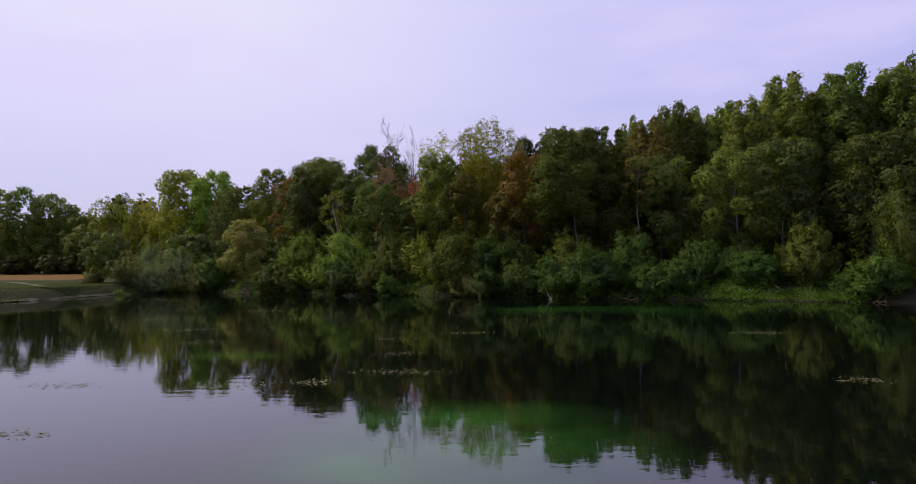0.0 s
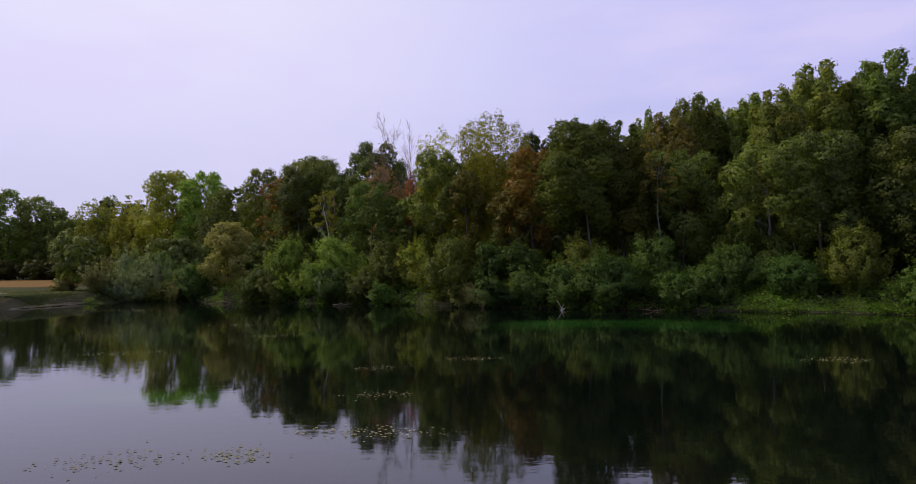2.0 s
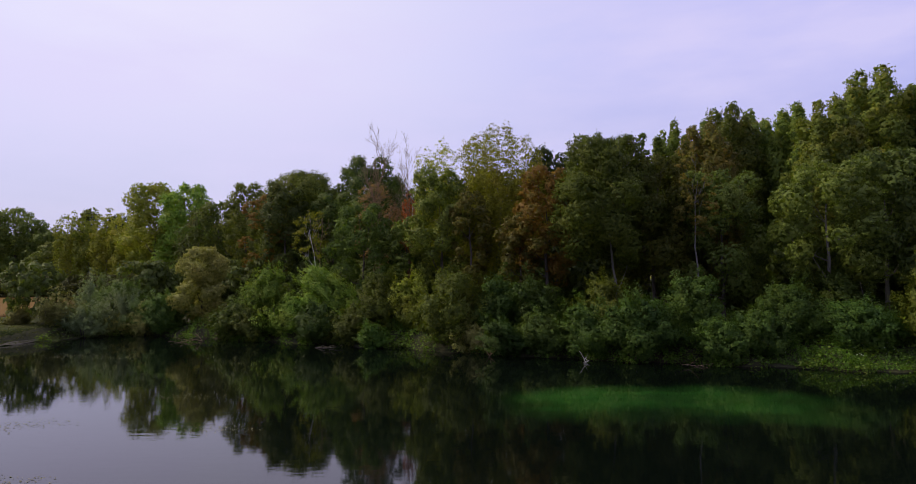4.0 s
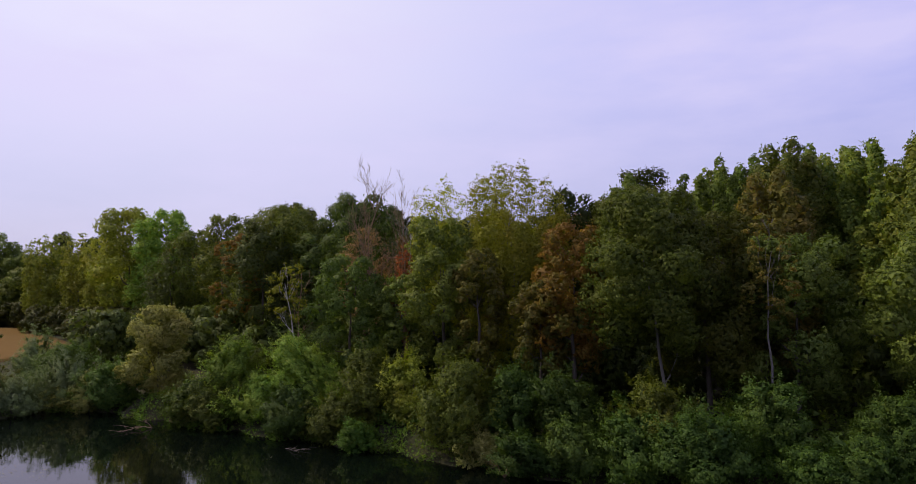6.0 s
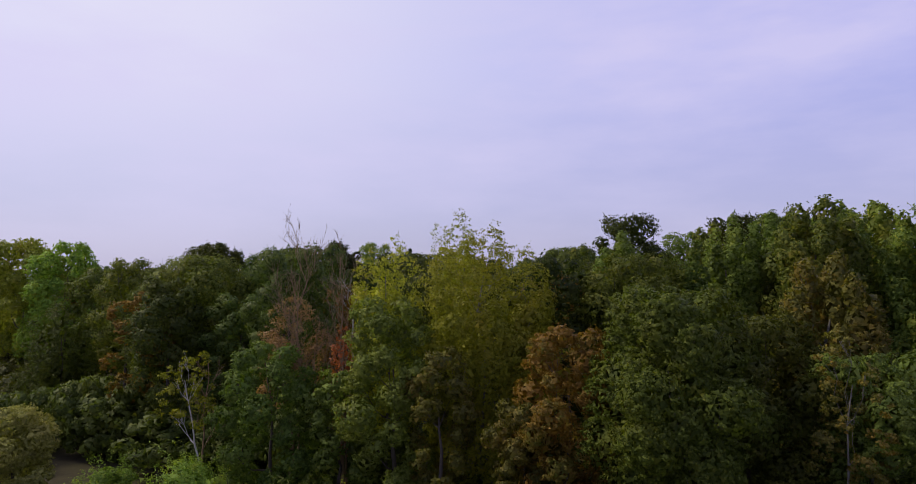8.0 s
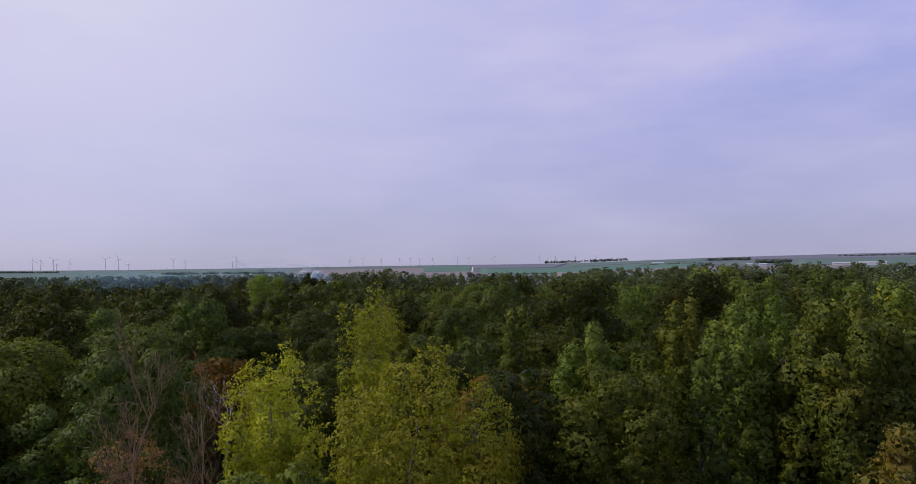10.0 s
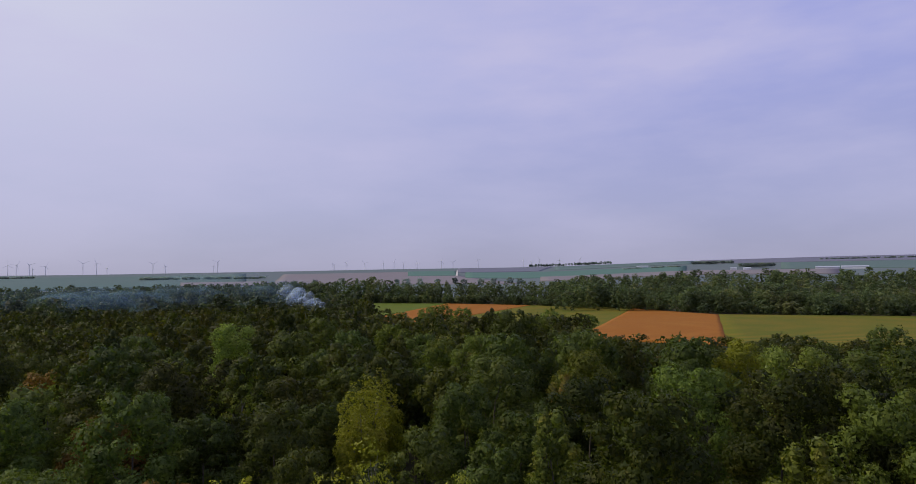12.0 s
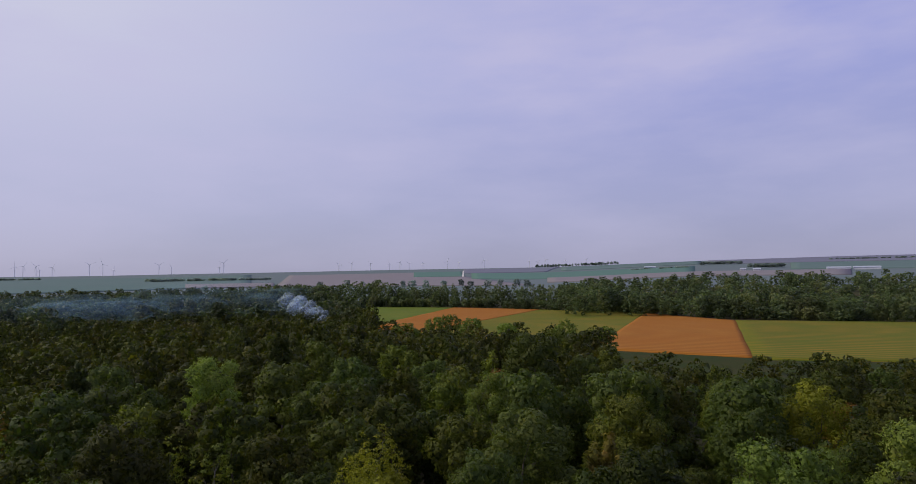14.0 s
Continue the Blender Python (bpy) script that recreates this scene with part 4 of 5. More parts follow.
tree("mottled_tree", "olive tree with yellowing leaves", "tree", (30, 143), 20.0, 2.6, 5.0, "poplar", MOTTLED, BARK, 4500, 0.26, 95, 14, 180, 3)
for k, (px, py, high) in enumerate(((-78, 161, 20), (-84, 165, 20.5), (-90, 168, 20), (-72, 158, 19), (-107, 190, 18.5))):
    tree("poplar_tree", "pale yellow-green poplar beyond the field", "tree", (px, py), high, 4.0, 4.0, "poplar", LIME, PALE, 7000, 0.32, 150 + k, 14, 90, 5, group=P, fill=0.05, thick=0.6)
for k, (px, py) in enumerate(((-29.5, 164), (-17, 160), (-11, 158), (-6, 153))):
    tree("aspen_tree", "pale sparse aspen among the canopy", "tree", (px, py), 19.2, 2.4, 7.0, "poplar", MOTTLED if k == 1 else POPLAR, PALE, 2600, 0.26, 96 + k, 12, 120, 6, group="pale aspens", fill=0.0, loose=1.1)
for k, (px, py, high) in enumerate(((91.5, 302, 18), (102, 292, 16), (86, 296, 15.5), (61, 348, 18), (54, 344, 17.5), (68, 340, 17), (40, 332, 16.5), (76, 322, 16))):
    tree("oak_tree", "dark oak tree at the edge of the stubble", "tree", (px, py), high, 5.4, 2.0, "round", DEEP, BARK, 2600, 0.5, 110 + k, 13, 180, 2, group="oaks at the field edge")

# birch with a pale trunk and thin yellow-green leaves
birch = tree("birch_tree", "leaning birch with a pale trunk and sparse leaves", "tree", (-15.2, 90), 12.6, 2.0, 7.0, "round", YELLOW, BLEACHED, 1700, 0.19, 50, 9, 50, 7, (-2.0, 0), fill=0.0, loose=1.2, thick=0.6)

dead_tree("dead_tree", "bare grey-brown poplar with fine twigs", (-9.4, 93), 22.8, 61, None, 0.30, 26, 0.30, 0.55)
dead_tree("dead_tree", "bare slender poplar with fine twigs", (-5.6, 91), 20.8, 62, None, 0.26, 18, 0.33, 0.5)
dead_tree("dead_tree", "bare twigs of a dying birch", (-16.4, 91.5), 13.6, 63, None, 0.5, 6, 0.45, 0.7)
dead_tree("dead_tree", "bare tree behind the lime trees", (-37, 135), 20.5, 64, None, 0.35, 8, 0.45)
dead_tree("dead_tree", "bare tree among the canopy", (38, 125), 19.5, 65, PALE, 0.45, 8, 0.5)
dead_tree("snag_tree", "dead snag with bleached forked tip", (-6.6, 103), 18.4, 66, BLEACHED, 0.5, 4, 0.8, 1.2)


# ---- thicket along the shore ----
def shrub(label, at, high, radius, mat, n, leaf, seed):
    rng = np.random.default_rng(seed)
    top = tagged(new("shrub"), label, "shrub", "shrubs along the shore")
    if mat in (SILVER, OLIVE):
        v, c, size = feathered(rng, -0.4, high * 1.08, radius * 1.2, n, leaf, int(30 + 9 * high * radius ** 0.5))
    else:
        v, c, size = crown(rng, -0.4, high * 0.95, radius * 1.1, "bush", int(n * 0.45), leaf, 9, 0.12, 1.0, 0.25)
        w_ = feathered(rng, -0.4, high * 1.15, radius * 1.3, int(n * 0.7), leaf, int(30 + 6 * high * radius ** 0.5), -0.05)[0]
        v = np.concatenate([v, w_])
        v[:, 0] += 0.30 * v[:, 2] * rng.normal()
    part("crown", foliage("crown", v, mat), top)
    for k in range(4):
        i = int(rng.integers(0, len(c)))
        part("stem", mesh("stem", *tubes([bough(rng, (rng.normal() * 0.2, rng.normal() * 0.2, -0.3), c[i], 0.07, 0.02, 0.05)], 5), BARK, True), top)
    top.matrix_basis = pose(at[0], at[1], ground_z(*at), 0, 0, rng.uniform(0, 360))
    return top


def row_of_shrubs(rows, seed):
    for k, (x, back_off, high, radius, mat, label) in enumerate(rows):
        y = float(shore_y(x)) + back_off * 0.8 - (1.1 if back_off > 4.5 else 1.7)
        shrub(label, (x, y), high, radius, mat, int(4000 + 1000 * high * radius ** 0.7), 0.13, seed + k)


DARK_SH, GREEN_SH, BRIGHT_SH = "dark green bramble shrub on the bank", "leafy green shrub on the bank", "bright green hazel shrub on the bank"
SILVER_SH, OLIVE_SH = "silvery sallow shrub by the water", "dull olive shrub by the water"
row_of_shrubs([
    (-41.5, 3, 3.8, 2.6, SILVER, SILVER_SH), (-38.5, 4, 5.0, 3.2, SILVER, SILVER_SH),
    (-33.5, 3, 4.6, 2.8, BRAMBLE, DARK_SH), (-36, 2.4, 3.6, 2.6, OLIVE, OLIVE_SH), (-24, 3, 3.8, 2.6, BRAMBLE, DARK_SH),
], 200)
row_of_shrubs([
    (-21.5, 7, 6.2, 3.0, BRIGHT, BRIGHT_SH), (-21.5, 2.6, 3.4, 2.2, GREEN, GREEN_SH), (-18.0, 4, 4.2, 2.6, BRIGHT, BRIGHT_SH), (-14.5, 3.2, 3.8, 2.5, BRAMBLE, DARK_SH),
    (-12.0, 7.0, 6.6, 3.0, BRIGHT, BRIGHT_SH), (-10.5, 3.0, 3.8, 2.4, GREEN, GREEN_SH), (-7.0, 7, 5.8, 2.6, GREEN, GREEN_SH), (-8.0, 2.5, 2.2, 1.6, IVY, GREEN_SH),
    (-4.8, 6, 5.2, 2.2, LIME, "yellowing shrub on the bank"), (-1.2, 4.2, 6.4, 3.1, GREEN, GREEN_SH), (0.8, 2.4, 3.0, 1.7, OLIVE, OLIVE_SH),
], 230)
row_of_shrubs([
    (3.2, 5.0, 5.2, 2.4, BRAMBLE, DARK_SH), (4.0, 2.6, 2.8, 1.9, BRAMBLE, DARK_SH), (6.6, 3.0, 3.4, 2.2, BRAMBLE, DARK_SH), (7.6, 6.5, 5.0, 2.6, BRAMBLE, DARK_SH),
    (10.6, 3.4, 4.0, 2.6, BRAMBLE, DARK_SH), (13.6, 3.6, 4.6, 3.2, BRAMBLE, DARK_SH), (12.2, 7.0, 5.0, 2.6, GREEN, GREEN_SH), (17.5, 6.5, 5.4, 2.6, BRAMBLE, DARK_SH),
    (19.0, 3.4, 3.0, 2.0, BRAMBLE, DARK_SH), (22.0, 4.0, 3.4, 2.4, BRAMBLE, DARK_SH), (24.5, 7.5, 4.6, 2.8, BRAMBLE, DARK_SH),
], 260)
row_of_shrubs([
    (28.5, 6.0, 3.4, 2.6, BRAMBLE, DARK_SH), (33.0, 6.0, 6.0, 2.5, GREEN, "yellow-green hazel shrub on the bank"), (30.5, 9.0, 5.4, 2.8, BRAMBLE, DARK_SH), (36.5, 4.0, 3.6, 2.4, BRAMBLE, DARK_SH),
    (42, 5.0, 5.0, 3.2, BRAMBLE, DARK_SH), (47, 5.0, 5.0, 3.2, BRAMBLE, DARK_SH), (53, 5.0, 5.5, 3.6, BRAMBLE, DARK_SH), (60, 6.0, 6.0, 4.0, BRAMBLE, DARK_SH),
], 290)


for at_, high_, radius_, mat_, label_, seed_ in (((-49.6, 90), 2.0, 1.1, OLIVE, OLIVE_SH, 320), ((-44.6, 89.5), 4.0, 2.3, OLIVE, OLIVE_SH, 321), ((-46.0, 99.0), 6.0, 2.8, SILVER, SILVER_SH, 322), ((-41.5, 95), 5.0, 2.8, BRAMBLE, DARK_SH, 323)):
    shrub(label_, at_, high_, radius_, mat_, int(4000 + 1000 * high_ * radius_ ** 0.7), 0.13, seed_)


def scatter(name, label, category, rng, x, y, z, size, mat, up=0.8, wide=0.9):
    n = len(x)
    at = np.stack([x, y, z], 1)
    nor = unit(np.array([0, 0, up]) + rng.normal(size=(n, 3)) * 0.6)
    v = leaf_blades(rng, at, nor, unit(nor + np.array([0, -0.2, 0.6])), size, wide)
    return tagged(new(name, foliage(name, v, mat)), label, category, kind="stuff")


# ivy and nettles trailing down the bank
rng = np.random.default_rng(5)
x = rng.uniform(-44, 44, 46000)
s = rng.beta(0.8, 2.6, 46000) * 7.5 - 0.45
keep = (np.sin(x * 0.8) + np.sin(x * 2.1 + 1) * 0.7 + rng.normal(size=len(x)) * 0.7 - 1.6 * smooth(33, 37, x) - 0.5 * smooth(-24, -30, x)) > -0.15
x, s = x[keep], s[keep]
y = shore_y(x) + s
hump = 0.35 * (1 + np.sin(x * 1.7) * np.sin(y * 1.3))
scatter("ivy", "bright green ivy and nettles trailing over the bank", "ground cover", rng, x, y, land(x, y) + rng.uniform(0.02, 0.5, len(x)) + hump * 1.3 * smooth(-0.6, 0.8, s), rng.uniform(0.10, 0.24, len(x)), IVY)
x = rng.uniform(-22, 60, 22000)
y = shore_y(x) + rng.uniform(3, 22, len(x))
scatter("undergrowth", "dark undergrowth beneath the trees", "ground cover", rng, x, y, land(x, y) + rng.gamma(2.0, 0.30, len(x)), rng.uniform(0.2, 0.5, len(x)), DEEP, 0.6)
x = rng.uniform(-80, -37, 46000)
y = shore_y(x) + rng.uniform(0.0, 1.0, len(x)) ** 1.4 * 26
scatter("grass", "rough grass on the bank", "grass", rng, x, y, land(x, y) + 0.08, rng.uniform(0.10, 0.30, len(x)), GRASSY, 0.3, 0.3)
x = rng.uniform(22, 34, 5000)
y = shore_y(x) + rng.uniform(0.1, 2.6, len(x))
scatter("grass", "green grass fringe at the waterline", "grass", rng, x, y, land(x, y) + 0.15, rng.uniform(0.12, 0.32, len(x)), IVY, 0.2, 0.25)


x = rng.uniform(8, 34, 420)
keep = np.sin(x * 0.9 + 1.0) > -0.1
x = x[keep]
y = shore_y(x) + rng.uniform(0.2, 2.6, len(x))
scatter("wildflowers", "small white flowers dotted over the bank ivy", "flowers", rng, x, y, land(x, y) + rng.uniform(0.45, 0.9, len(x)), rng.uniform(0.05, 0.10, len(x)), PETAL, 0.6)


# ---- the wood behind ----
def inside_wood(x, y):
    if y < shore_y(x) + (20 if -28 < x < 48 else 17):
        return False
    if x < -38 and y < 128 + 24 * float(smooth(-42, -52, x)) - 0.5 * min(0.0, x + 50):
        return False
    ahead = (x - 2.5) * 0.230 + (y - 85) * 0.973
    q = ((x - 2.5) * 0.973 - (y - 85) * 0.230) / max(ahead, 1.0)
    if ahead > np.interp(q, (-0.9, -0.16, -0.12, 0.20, 0.24, 0.70), (360, 350, 262, 250, 168, 172)):
        return False
    if y < 215:
        return -39 < math.degrees(math.atan2(x, y)) and math.degrees(math.atan2(x, y - 40)) < 54
    return -0.78 < q < 0.78


rng = np.random.default_rng(77)
manual = [(o.matrix_basis.translation.x, o.matrix_basis.translation.y) for o in scene.objects if o.get("category") == "tree"]
spots = []
step = 8.6
for iy in range(70):
    for ix in range(-40, 62):
        px = (ix + 0.5 * (iy % 2)) * step + rng.uniform(-2.2, 2.2)
        py = 78 + iy * step * 0.87 + rng.uniform(-2.2, 2.2)
        if inside_wood(px, py) and all((px - a) ** 2 + (py - b) ** 2 > 26 for a, b in manual):
            spots.append((px, py))
spots.sort(key=lambda q: math.hypot(q[0] * 0.8 - 8, q[1] - 75))

KINDS = [
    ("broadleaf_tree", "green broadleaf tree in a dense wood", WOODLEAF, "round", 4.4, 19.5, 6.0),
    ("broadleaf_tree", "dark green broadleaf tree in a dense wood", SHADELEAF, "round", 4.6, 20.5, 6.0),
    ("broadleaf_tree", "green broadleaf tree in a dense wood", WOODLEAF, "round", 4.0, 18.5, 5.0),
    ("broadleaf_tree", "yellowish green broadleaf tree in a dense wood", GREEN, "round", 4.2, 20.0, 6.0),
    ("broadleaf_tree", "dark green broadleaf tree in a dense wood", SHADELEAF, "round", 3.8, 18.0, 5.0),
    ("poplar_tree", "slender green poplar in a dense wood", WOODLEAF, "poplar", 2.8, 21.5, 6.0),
    ("mottled_tree", "browning broadleaf tree in a dense wood", RUST, "round", 3.6, 18.0, 6.0),
]
WEIGHTS = np.array([0.26, 0.22, 0.15, 0.15, 0.13, 0.06, 0.03])


def stature(px, py):
    """Trees stand lower towards the fields."""
    ahead = (px - 2.5) * 0.230 + (py - 85) * 0.973
    q = ((px - 2.5) * 0.973 - (py - 85) * 0.230) / max(ahead, 1.0)
    low_right = 0.34 * float(smooth(60, 165, ahead) * smooth(0.12, 0.30, q))
    low_middle = 0.30 * float(smooth(120, 230, ahead) * smooth(-0.14, -0.08, q) * smooth(0.30, 0.14, q))
    low_left = 0.24 * float(smooth(150, 300, ahead) * smooth(-0.12, -0.18, q))
    low_west = 0.16 * float(smooth(-28, -40, px) * smooth(118, 130, py))
    return 1.0 - max(low_right, low_middle, low_left, low_west)


def grove(places, leaf, n, clumps, seed, weights):
    local = np.random.default_rng(seed)
    made = {}
    for px, py in places:
        k = int(local.choice(len(KINDS), p=weights / weights.sum()))
        variant = int(local.integers(0, 2))
        if (k, variant) not in made:
            name, label, mat, shape, radius, high, low = KINDS[k]
            made[k, variant] = tree(name, label, "tree", (px, py), high, radius, low, shape, mat, None, n, leaf, seed + 10 * k + variant, 15, clumps, 2, group="trees of the wood", dome=1.15)
        else:
            grown = local.uniform(0.74, 1.20) * stature(px, py)
            m = pose(px, py, ground_z(px, py), 0, 0, local.uniform(0, 360)) @ Matrix.Diagonal((grown * local.uniform(0.9, 1.15), grown, grown, 1))
            copy_thing(made[k, variant], m)


grove(spots[:70], 0.19, 5200, 440, 400, WEIGHTS * np.array([1, 1, 1, 1, 1, 0, 1]))
grove(spots[70:280], 0.26, 1900, 200, 500, WEIGHTS)


def joined_wood(name, label, places, mat, n, leaf, seed, high=(13.5, 23.5), radius=(3.4, 5.8), low=5.0):
    """Far trees, too many to count: crowns and trunks in one mesh."""
    local = np.random.default_rng(seed)
    h0, r0 = sum(high) / 2, sum(radius) / 2
    kinds = [crown(local, min(low, 0.3 * h0), h0, r0, "round", n, leaf, 11, 0.14, 1.0, 1.6)[0] / np.array([r0, r0, h0, 1, 1, 1]) for _ in range(6)]
    out = []
    for px, py in places:
        v = kinds[int(local.integers(0, 6))].copy()
        low_ = stature(px, py)
        a, h, r = local.uniform(0, 6.28), local.uniform(*high) * low_, local.uniform(*radius) * (0.6 + 0.4 * low_)
        turned = np.array([[math.cos(a), math.sin(a), 0], [-math.sin(a), math.cos(a), 0], [0, 0, 1]])
        out.append(np.concatenate([v[:, :3] @ turned * np.array([r, r, h]) + np.array([px, py, ground_z(px, py)]), v[:, 3:] @ turned], 1))
    v = np.concatenate(out)
    return tagged(new(name, foliage(name, v, mat)), label, "woodland", kind="stuff")


rest = spots[280:]
joined_wood("woodland", "dense green wood stretching to the fields", rest, CANOPY, 250, 0.50, 900)

edge = np.random.default_rng(3)
joined_wood("wood_edge", "dark wood edge behind the reddish field", [(px, 172 - 0.42 * (px + 60) + edge.uniform(-4, 14)) for px in edge.uniform(-150, -58, 60)], CANOPY, 300, 0.6, 904, (12, 22), (4.5, 6.5), 0.5)
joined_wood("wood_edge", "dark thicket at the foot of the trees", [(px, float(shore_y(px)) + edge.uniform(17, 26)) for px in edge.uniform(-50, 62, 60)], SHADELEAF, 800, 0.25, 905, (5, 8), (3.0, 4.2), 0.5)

# the shade below the limes is put in as the darkest near leaf green
joined_wood("wood_edge", "thicket under the lime trees, shade in its leaf colour", [(px, float(np.interp(px, (-160, -100, -60, -38), (176, 174, 140, 119))) + edge.uniform(-2, 7)) for px in edge.uniform(-155, -38, 95)], WOODLEAF, 700, 0.27, 907, (4, 7), (3.0, 4.4), 0.3)

# belt of tall trees beyond the fields, and the valley wood behind it
rng = np.random.default_rng(31)
belt = []
line_x, line_y = (-60, 32, 164, 272, 288, 335, 376, 520), (835, 805, 722, 574, 497, 458, 424, 330)
for k in range(430):
    f = rng.uniform(0, 1)
    px = -60 + 580 * f
    py = float(np.interp(px, line_x, line_y)) + rng.uniform(0, 1) ** 1.6 * 110
    belt.append((px + rng.uniform(0, 12), py))
joined_wood("tree_belt", "belt of tall poplars and broadleaf trees beyond the fields", [q for q in belt if q[0] < 250], HAZED_WOOD, 150, 0.80, 901, (22, 33), (4.5, 8.0), 0.3)
joined_wood("tree_belt", "belt of tall broadleaf trees beyond the meadow", [q for q in belt if q[0] >= 250], HAZED_WOOD, 230, 0.62, 908, (15, 24), (4.5, 8.0), 0.3)
hem = []
for k in range(230):
    px = rng.uniform(-60, 520)
    hem.append((px, float(np.interp(px, line_x, line_y)) + rng.uniform(-4, 8)))
joined_wood("tree_belt", "low bushes along the foot of the tree belt", hem, HAZED_WOOD, 70, 0.9, 906, (8, 15), (4.0, 6.5), 0.2)
valley = []
for k in range(620):
    b = rng.uniform(-30, 6)
    valley.append(polar(b, rng.uniform(330, 900)))
joined_wood("valley_wood", "wood in the valley, haze in its leaf colour", [q for q in valley if not (35 < q[0] < 230)], HAZED_WOOD, 70, 1.1, 902, (21, 30), (5.0, 9.0), 1.0)
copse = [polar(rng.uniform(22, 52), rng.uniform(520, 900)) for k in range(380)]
joined_wood("valley_wood", "wood rising behind the tree belt", copse, HAZED_WOOD, 80, 1.1, 903, (20, 28), (6.0, 9.0), 0.5)


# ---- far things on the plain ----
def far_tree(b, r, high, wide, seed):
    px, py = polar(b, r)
    tree("roadside_tree", "lone tree beside a far road, haze in its leaf colour", "tree", (px, py), high, wide, high * 0.2, "round", HAZED_HEDGE, BARK, 260, 2.2, seed, 8, 40, 0, group="roadside trees")


for k, (b, h) in enumerate(((-1.9, 17), (1.6, 18), (3.8, 20), (8.6, 15), (9.4, 20), (10.6, 19), (12.1, 16), (13.6, 17), (14.4, 17), (15.9, 18), (17.0, 16), (18.4, 17), (19.3, 18), (-7.5, 14), (5.2, 15))):
    far_tree(b, 1250 + 60 * (k % 4), h, h * 0.42, 700 + k)


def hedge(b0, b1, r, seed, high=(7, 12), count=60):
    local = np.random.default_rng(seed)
    joined_wood("hedgerow", "hedgerow on the far plain, haze in its leaf colour", [polar(local.uniform(b0, b1), r + local.uniform(-12, 12)) for _ in range(count)], HAZED_HEDGE, 24, 2.4, seed, high, (6, 10))


hedge(-23, -19, 3000, 910)
hedge(-12, -2.5, 2300, 911, (8, 13), 80)
hedge(33.5, 36.5, 2600, 912, (14, 20))
hedge(37, 39.5, 2150, 913, (14, 22))
hedge(20, 27, 3600, 914, (16, 26), 90)
hedge(27.5, 33, 2400, 915, (6, 9), 24)
hedge(42, 50, 2900, 916, (6, 10), 40)


def shed(b, r, length, seed):
    px, py = polar(b, r)
    z = ground_z(px, py)
    top = tagged(new("farm_shed"), "long white farm shed with a grey roof", "farm building")
    bm = bmesh.new()
    bmesh.ops.create_cube(bm, size=1)
    for v in bm.verts:
        v.co = Vector((v.co.x * length, v.co.y * 16, (v.co.z + 0.5) * 5.5))
    me = bpy.data.meshes.new("wall")
    bm.to_mesh(me)
    bm.free()
    me.materials.append(SHED_WALL)
    part("wall", me, top)
    a = length / 2 + 1
    part("roof", mesh("roof", [(-a, -9, 5.5), (a, -9, 5.5), (a, 0, 8.5), (-a, 0, 8.5), (a, 9, 5.5), (-a, 9, 5.5)], [[0, 1, 2, 3], [3, 2, 4, 5]], SHED_ROOF), top)
    top.matrix_basis = pose(px, py, z - 0.3, 0, 0, -b + 4)


shed(43.2, 1900, 52, 1)
shed(45.0, 1915, 58, 2)
shed(37.6, 1900, 18, 3)
shed(36.6, 1920, 14, 4)
shed(29.5, 2500, 40, 5)


def turbine(b, r, hub, turn, phase):
    px, py = polar(b, r)
    top = tagged(new("wind_turbine"), "pale grey three-bladed wind turbine on the horizon", "wind turbine", "wind turbines")
    part("tower", mesh("tower", *tubes([[(0, 0, -2, 1.8), (0, 0, hub * 0.5, 1.4), (0, 0, hub, 1.0)]], 8), TURBINE, True), top)
    part("nacelle", mesh("nacelle", *tubes([[(0, -5, hub, 0.6), (0, -4, hub, 1.9), (0, 5, hub, 1.9), (0, 6, hub, 0.8)]], 8), TURBINE, True), top)
    for k in range(3):
        a = radians(phase + 120 * k)
        d = np.array([math.sin(a), 0, math.cos(a)])
        o = np.array([0, -5.2, hub])
        pts = [(*(o + d * hub * 0.55 * f), w_) for f, w_ in ((0, 0.6), (0.15, 1.0), (0.6, 0.65), (1.0, 0.25))]
        part("blade", mesh("blade", *tubes([pts], 6), TURBINE, True), top)
    top.matrix_basis = pose(px, py, ground_z(px, py), 0, 0, turn)


TURBINES = ((-20.5, 62), (-20.0, 64), (-19.2, 66), (-19.0, 40), (-18.2, 58), (-15.8, 72), (-14.9, 74), (-14.2, 40), (-11.0, 66), (-10.1, 52), (-6.5, 46), (-6.2, 74),
            (3.1, 46), (3.2, 50), (4.2, 58), (5.8, 48), (7.4, 46), (8.3, 56), (9.1, 46), (10.3, 48), (12.4, 54), (13.4, 46), (15.6, 62), (19.5, 50), (20.2, 40), (20.9, 54), (22.6, 46), (24.3, 46))
for k, (b, hub) in enumerate(TURBINES):
    turbine(b, 4150 + 40 * (k % 5), hub * 0.86, -b + 25 * math.sin(k * 1.9), 37 * k % 120)


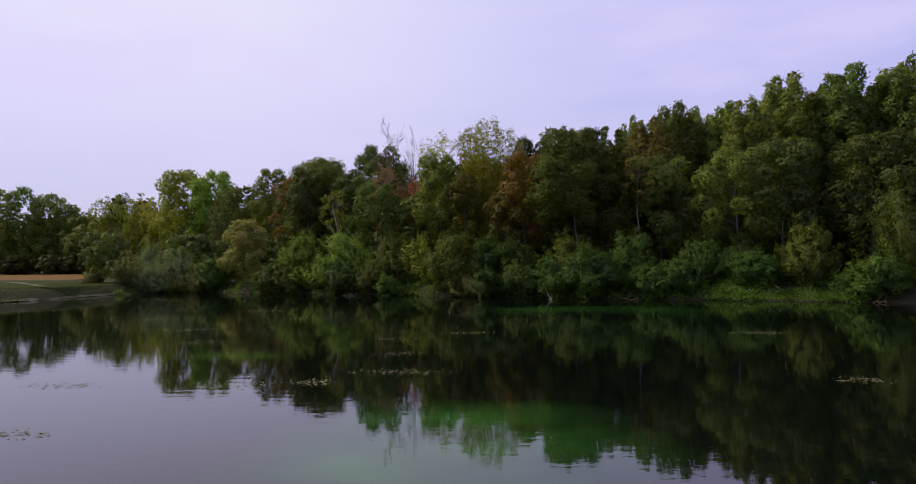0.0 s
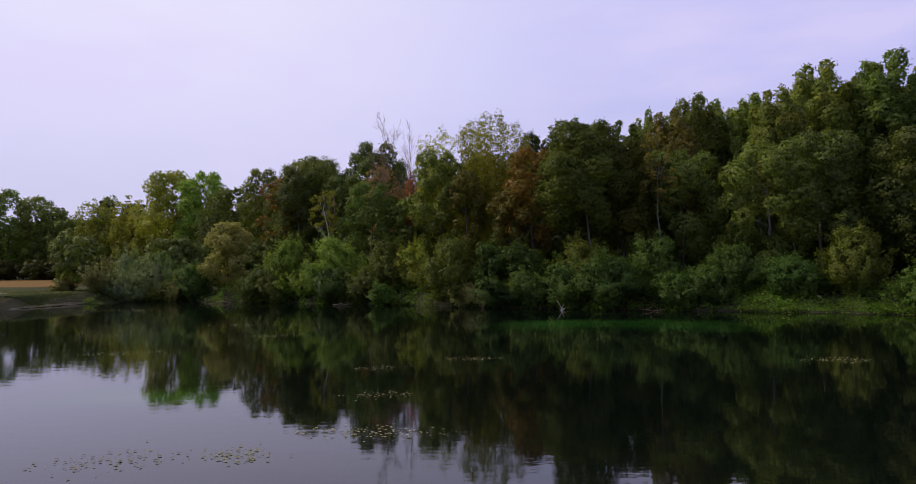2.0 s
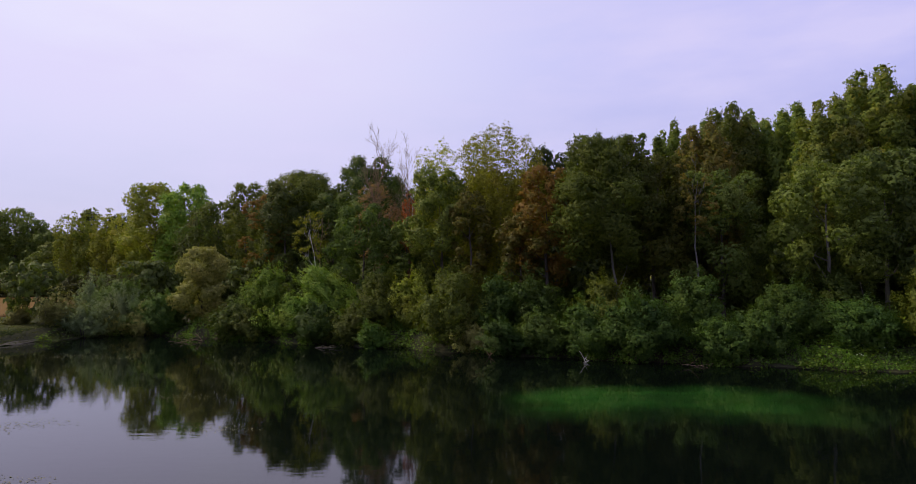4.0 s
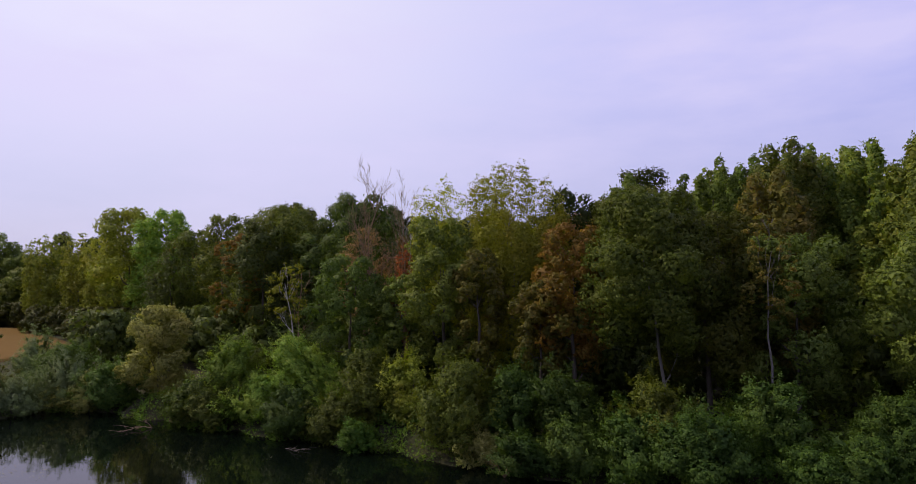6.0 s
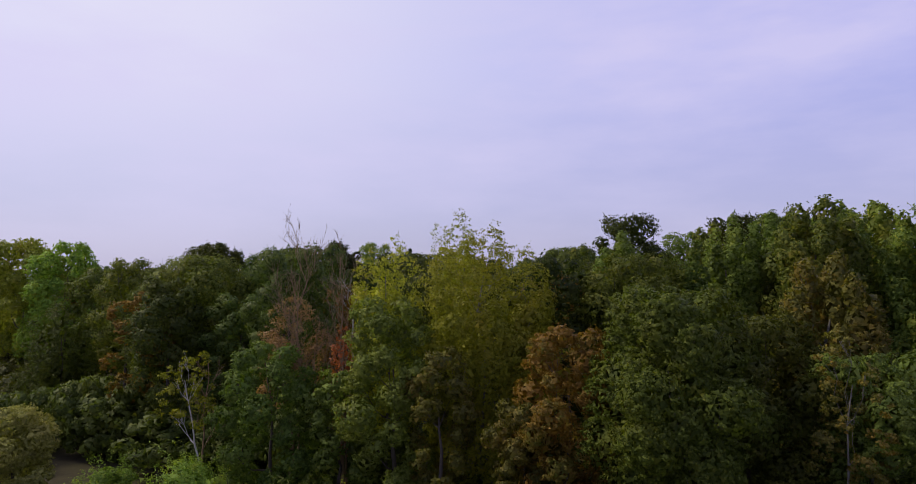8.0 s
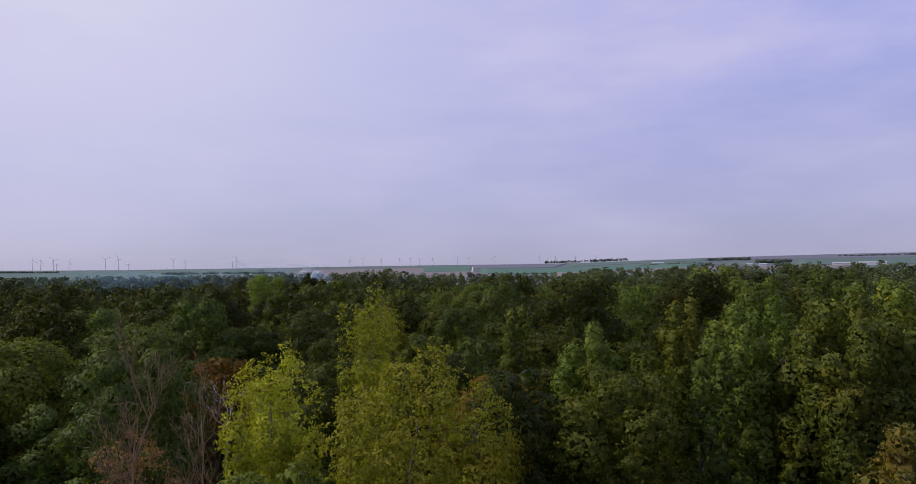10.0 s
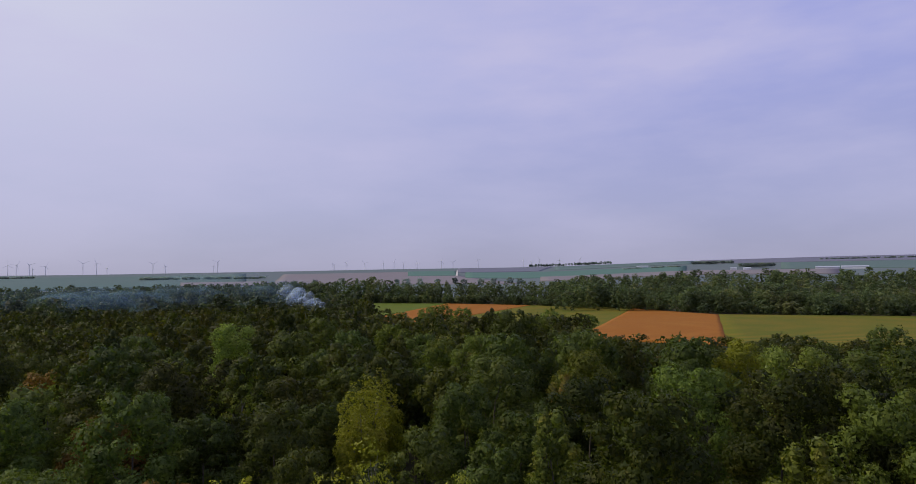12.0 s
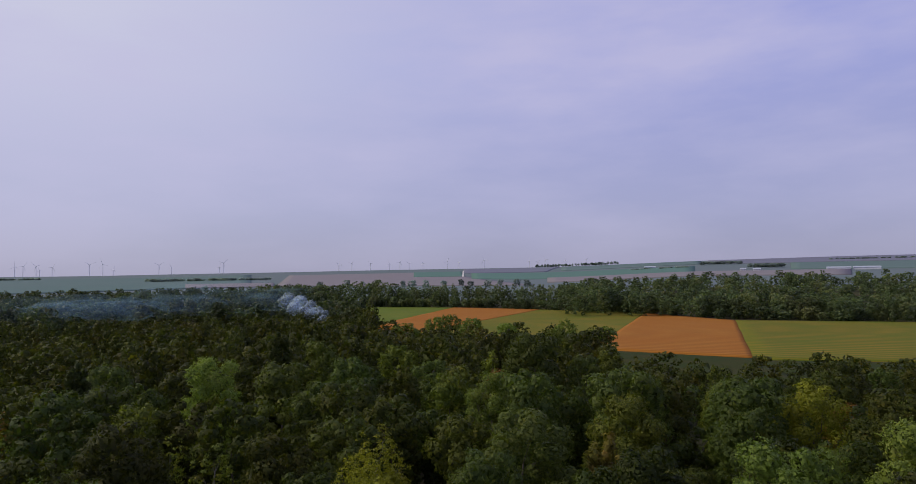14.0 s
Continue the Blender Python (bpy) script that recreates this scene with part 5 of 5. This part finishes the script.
# ---- smoke ----
def smoke_cloth(name, density, tint, grain=0.11):
    m, n, p = material(name)
    at = n.add("ShaderNodeNewGeometry").outputs["Position"]
    wisps = n.ramp(n.noise(at, grain, 4.0, 0.5), [(0.28, grey(0.1)), (0.78, grey(1.0))])
    n.put(p.inputs["Base Color"], tint)
    p.inputs["Roughness"].default_value = 1.0
    p.inputs["Specular IOR Level"].default_value = 0.0
    n.put(p.inputs["Alpha"], n.math("MULTIPLY", wisps, density))
    return m


def puffs(name, label, places, mat, seed):
    local = np.random.default_rng(seed)
    bm = bmesh.new()
    bmesh.ops.create_icosphere(bm, subdivisions=3, radius=1.0)
    base = np.array([v.co[:] for v in bm.verts])
    tri = np.array([[v.index for v in f.verts] for f in bm.faces if f.calc_center_median().y < 0.15])
    bm.free()
    vs, fs = [], []
    for k, (px, py, pz, rx, rz) in enumerate(places):
        bump = np.array([1 + 0.38 * noise.noise(Vector(q * 1.8) + Vector((k * 7.1, 0, 0))) for q in base])
        vs.append(base * bump[:, None] * np.array([rx, rx * 0.6, rz]) + np.array([px, py, pz]))
        fs.append(tri + len(base) * k)
    ob = tagged(new(name, mesh(name, np.concatenate(vs), np.concatenate(fs), mat, True)), label, "smoke", kind="stuff")
    return ob


SMOKE = smoke_cloth("smoke_dense", 0.33, rgb(0.74, 0.90, 1.0), 0.25)
HAZE = smoke_cloth("smoke_thin", 0.075, rgb(0.46, 0.76, 0.95), 0.02)
rng = np.random.default_rng(8)
plume = []
for k in range(22):
    f = k / 21
    plume.append((13 - 17 * f + rng.normal() * 1.6, 392 + rng.normal() * 5, 17 + 7.5 * f ** 0.8 + rng.normal() * (0.5 + 1.1 * f), 1.3 + 2.2 * f, 1.2 + 1.7 * f))
puffs("smoke", "blue-white smoke rising out of the wood", plume, SMOKE, 1)
drift = []
for k in range(13):
    f = k / 12
    drift.append((-6 - 120 * f + rng.normal() * 6, 405 + 40 * f + rng.normal() * 10, 24 - 4 * f + rng.normal() * 2.0, 14 + 12 * f, 4.5 + 3 * f))
for k in range(5):
    f = k / 4
    drift.append((-4 - 42 * f, 400 + 10 * k, 29 + 3 * f + rng.normal() * 1.0, 12, 1.6))
puffs("smoke", "thin blue smoke drifting over the valley", drift, HAZE, 2)


# ---- small things on the water ----
def floating(at, long, deep, count, seed, angle=0.0):
    local = np.random.default_rng(seed)
    u = np.clip(local.normal(size=count) * 0.45, -1, 1)
    px, py = u * long, local.normal(size=count) * deep * (1 - 0.6 * np.abs(u))
    c_, s_ = math.cos(angle), math.sin(angle)
    at3 = np.stack([px * c_ - py * s_, px * s_ + py * c_, np.full(count, 0.018) + local.uniform(0, 0.012, count)], 1)
    flat_up = unit(np.array([0, 0, 1.0]) + local.normal(size=(count, 3)) * 0.06)
    v = leaf_blades(local, at3, flat_up, flat_up, local.uniform(0.04, 0.11, count))
    ob = tagged(new("floating_weed", foliage("floating_weed", v, REED)), "mat of floating weed and fallen leaves on the water", "water weed", "weed mats", "stuff")
    ob.matrix_basis = pose(at[0], at[1], 0)


WEEDS = ((-12.6, 32.2, 1.6, 0.5), (-15.8, 38.5, 1.8, 0.5), (-4.6, 21.2, 1.0, 0.35), (-1.9, 23.0, 1.6, 0.4), (-7.1, 20.8, 1.3, 0.5), (12.6, 20.6, 0.9, 0.3), (15.8, 34.1, 1.5, 0.5), (-20.5, 47, 2.2, 0.7),
         (-15.9, 53.7, 2.0, 0.7), (-12.7, 21.1, 1.2, 0.3), (-3.1, 33.1, 1.2, 0.4), (-10.1, 15.0, 0.7, 0.25), (-11.1, 45.9, 1.8, 0.6), (0.5, 35.5, 1.2, 0.4), (-2.3, 27.7, 1.1, 0.4), (-33, 72, 5.0, 1.2))
for k, (px, py, a, b) in enumerate(WEEDS):
    floating((px, py), a * 1.2, b, int(70 * a + 25), 40 + k, 0.15 * math.sin(k * 2.0))


def driftwood(label, at, ways, mat, seed, name="driftwood", thick=0.06):
    """A fallen branch: a main stem and its side twigs, half in the water."""
    local = np.random.default_rng(seed)
    top = tagged(new(name), label, "branch")
    for k, (dx, dy, dz) in enumerate(ways):
        b0 = bough(local, (0, 0, 0), (dx, dy, dz), thick, 0.015, -0.05)
        more = [b0] + [bough(local, b0[2 + i % 2][:3], b0[2][:3] + np.array([dx, dy, dz]) * 0.5 + local.normal(size=3) * 0.4, thick * 0.5, 0.01, 0, 4) for i in range(4)]
        part("stem", mesh("stem", *tubes(more, 5), mat, True), top)
    top.matrix_basis = pose(at[0], at[1], 0.02)


driftwood("bleached fallen branches reaching out of the water", (-26.5, 83.8), ((-0.6, -0.4, 0.8), (-1.1, -0.6, 0.3), (-2.2, -1.2, 0.03)), DEADWOOD, 71, thick=0.045)
driftwood("pale forked stick standing in the shallows", (9.2, 66.0), ((-0.10, 0, 0.24), (0.26, -0.1, 0.15)), BLEACHED, 72, thick=0.05)
driftwood("fallen branch lying along the waterline", (-13.5, 77.2), ((2.0, -0.7, 0.10), (1.1, -1.1, 0.05)), BARK, 73, thick=0.035)
driftwood("dead roots and branches by the water", (35.6, 56.0), ((0.6, -0.35, 0.16), (-0.35, -0.2, 0.20)), DEADWOOD, 74, thick=0.05)
driftwood("pale dry twigs hanging over the shore", (2.2, 70.2), ((-0.9, -0.8, 1.4), (0.5, -0.9, 1.5), (1.2, -0.6, 1.1)), DEADWOOD, 75, thick=0.05)
driftwood("fallen twigs at the edge of the shallows", (16.6, 63.6), ((-0.7, -0.3, 0.1), (0.5, -0.3, 0.12)), DEADWOOD, 76, thick=0.03)
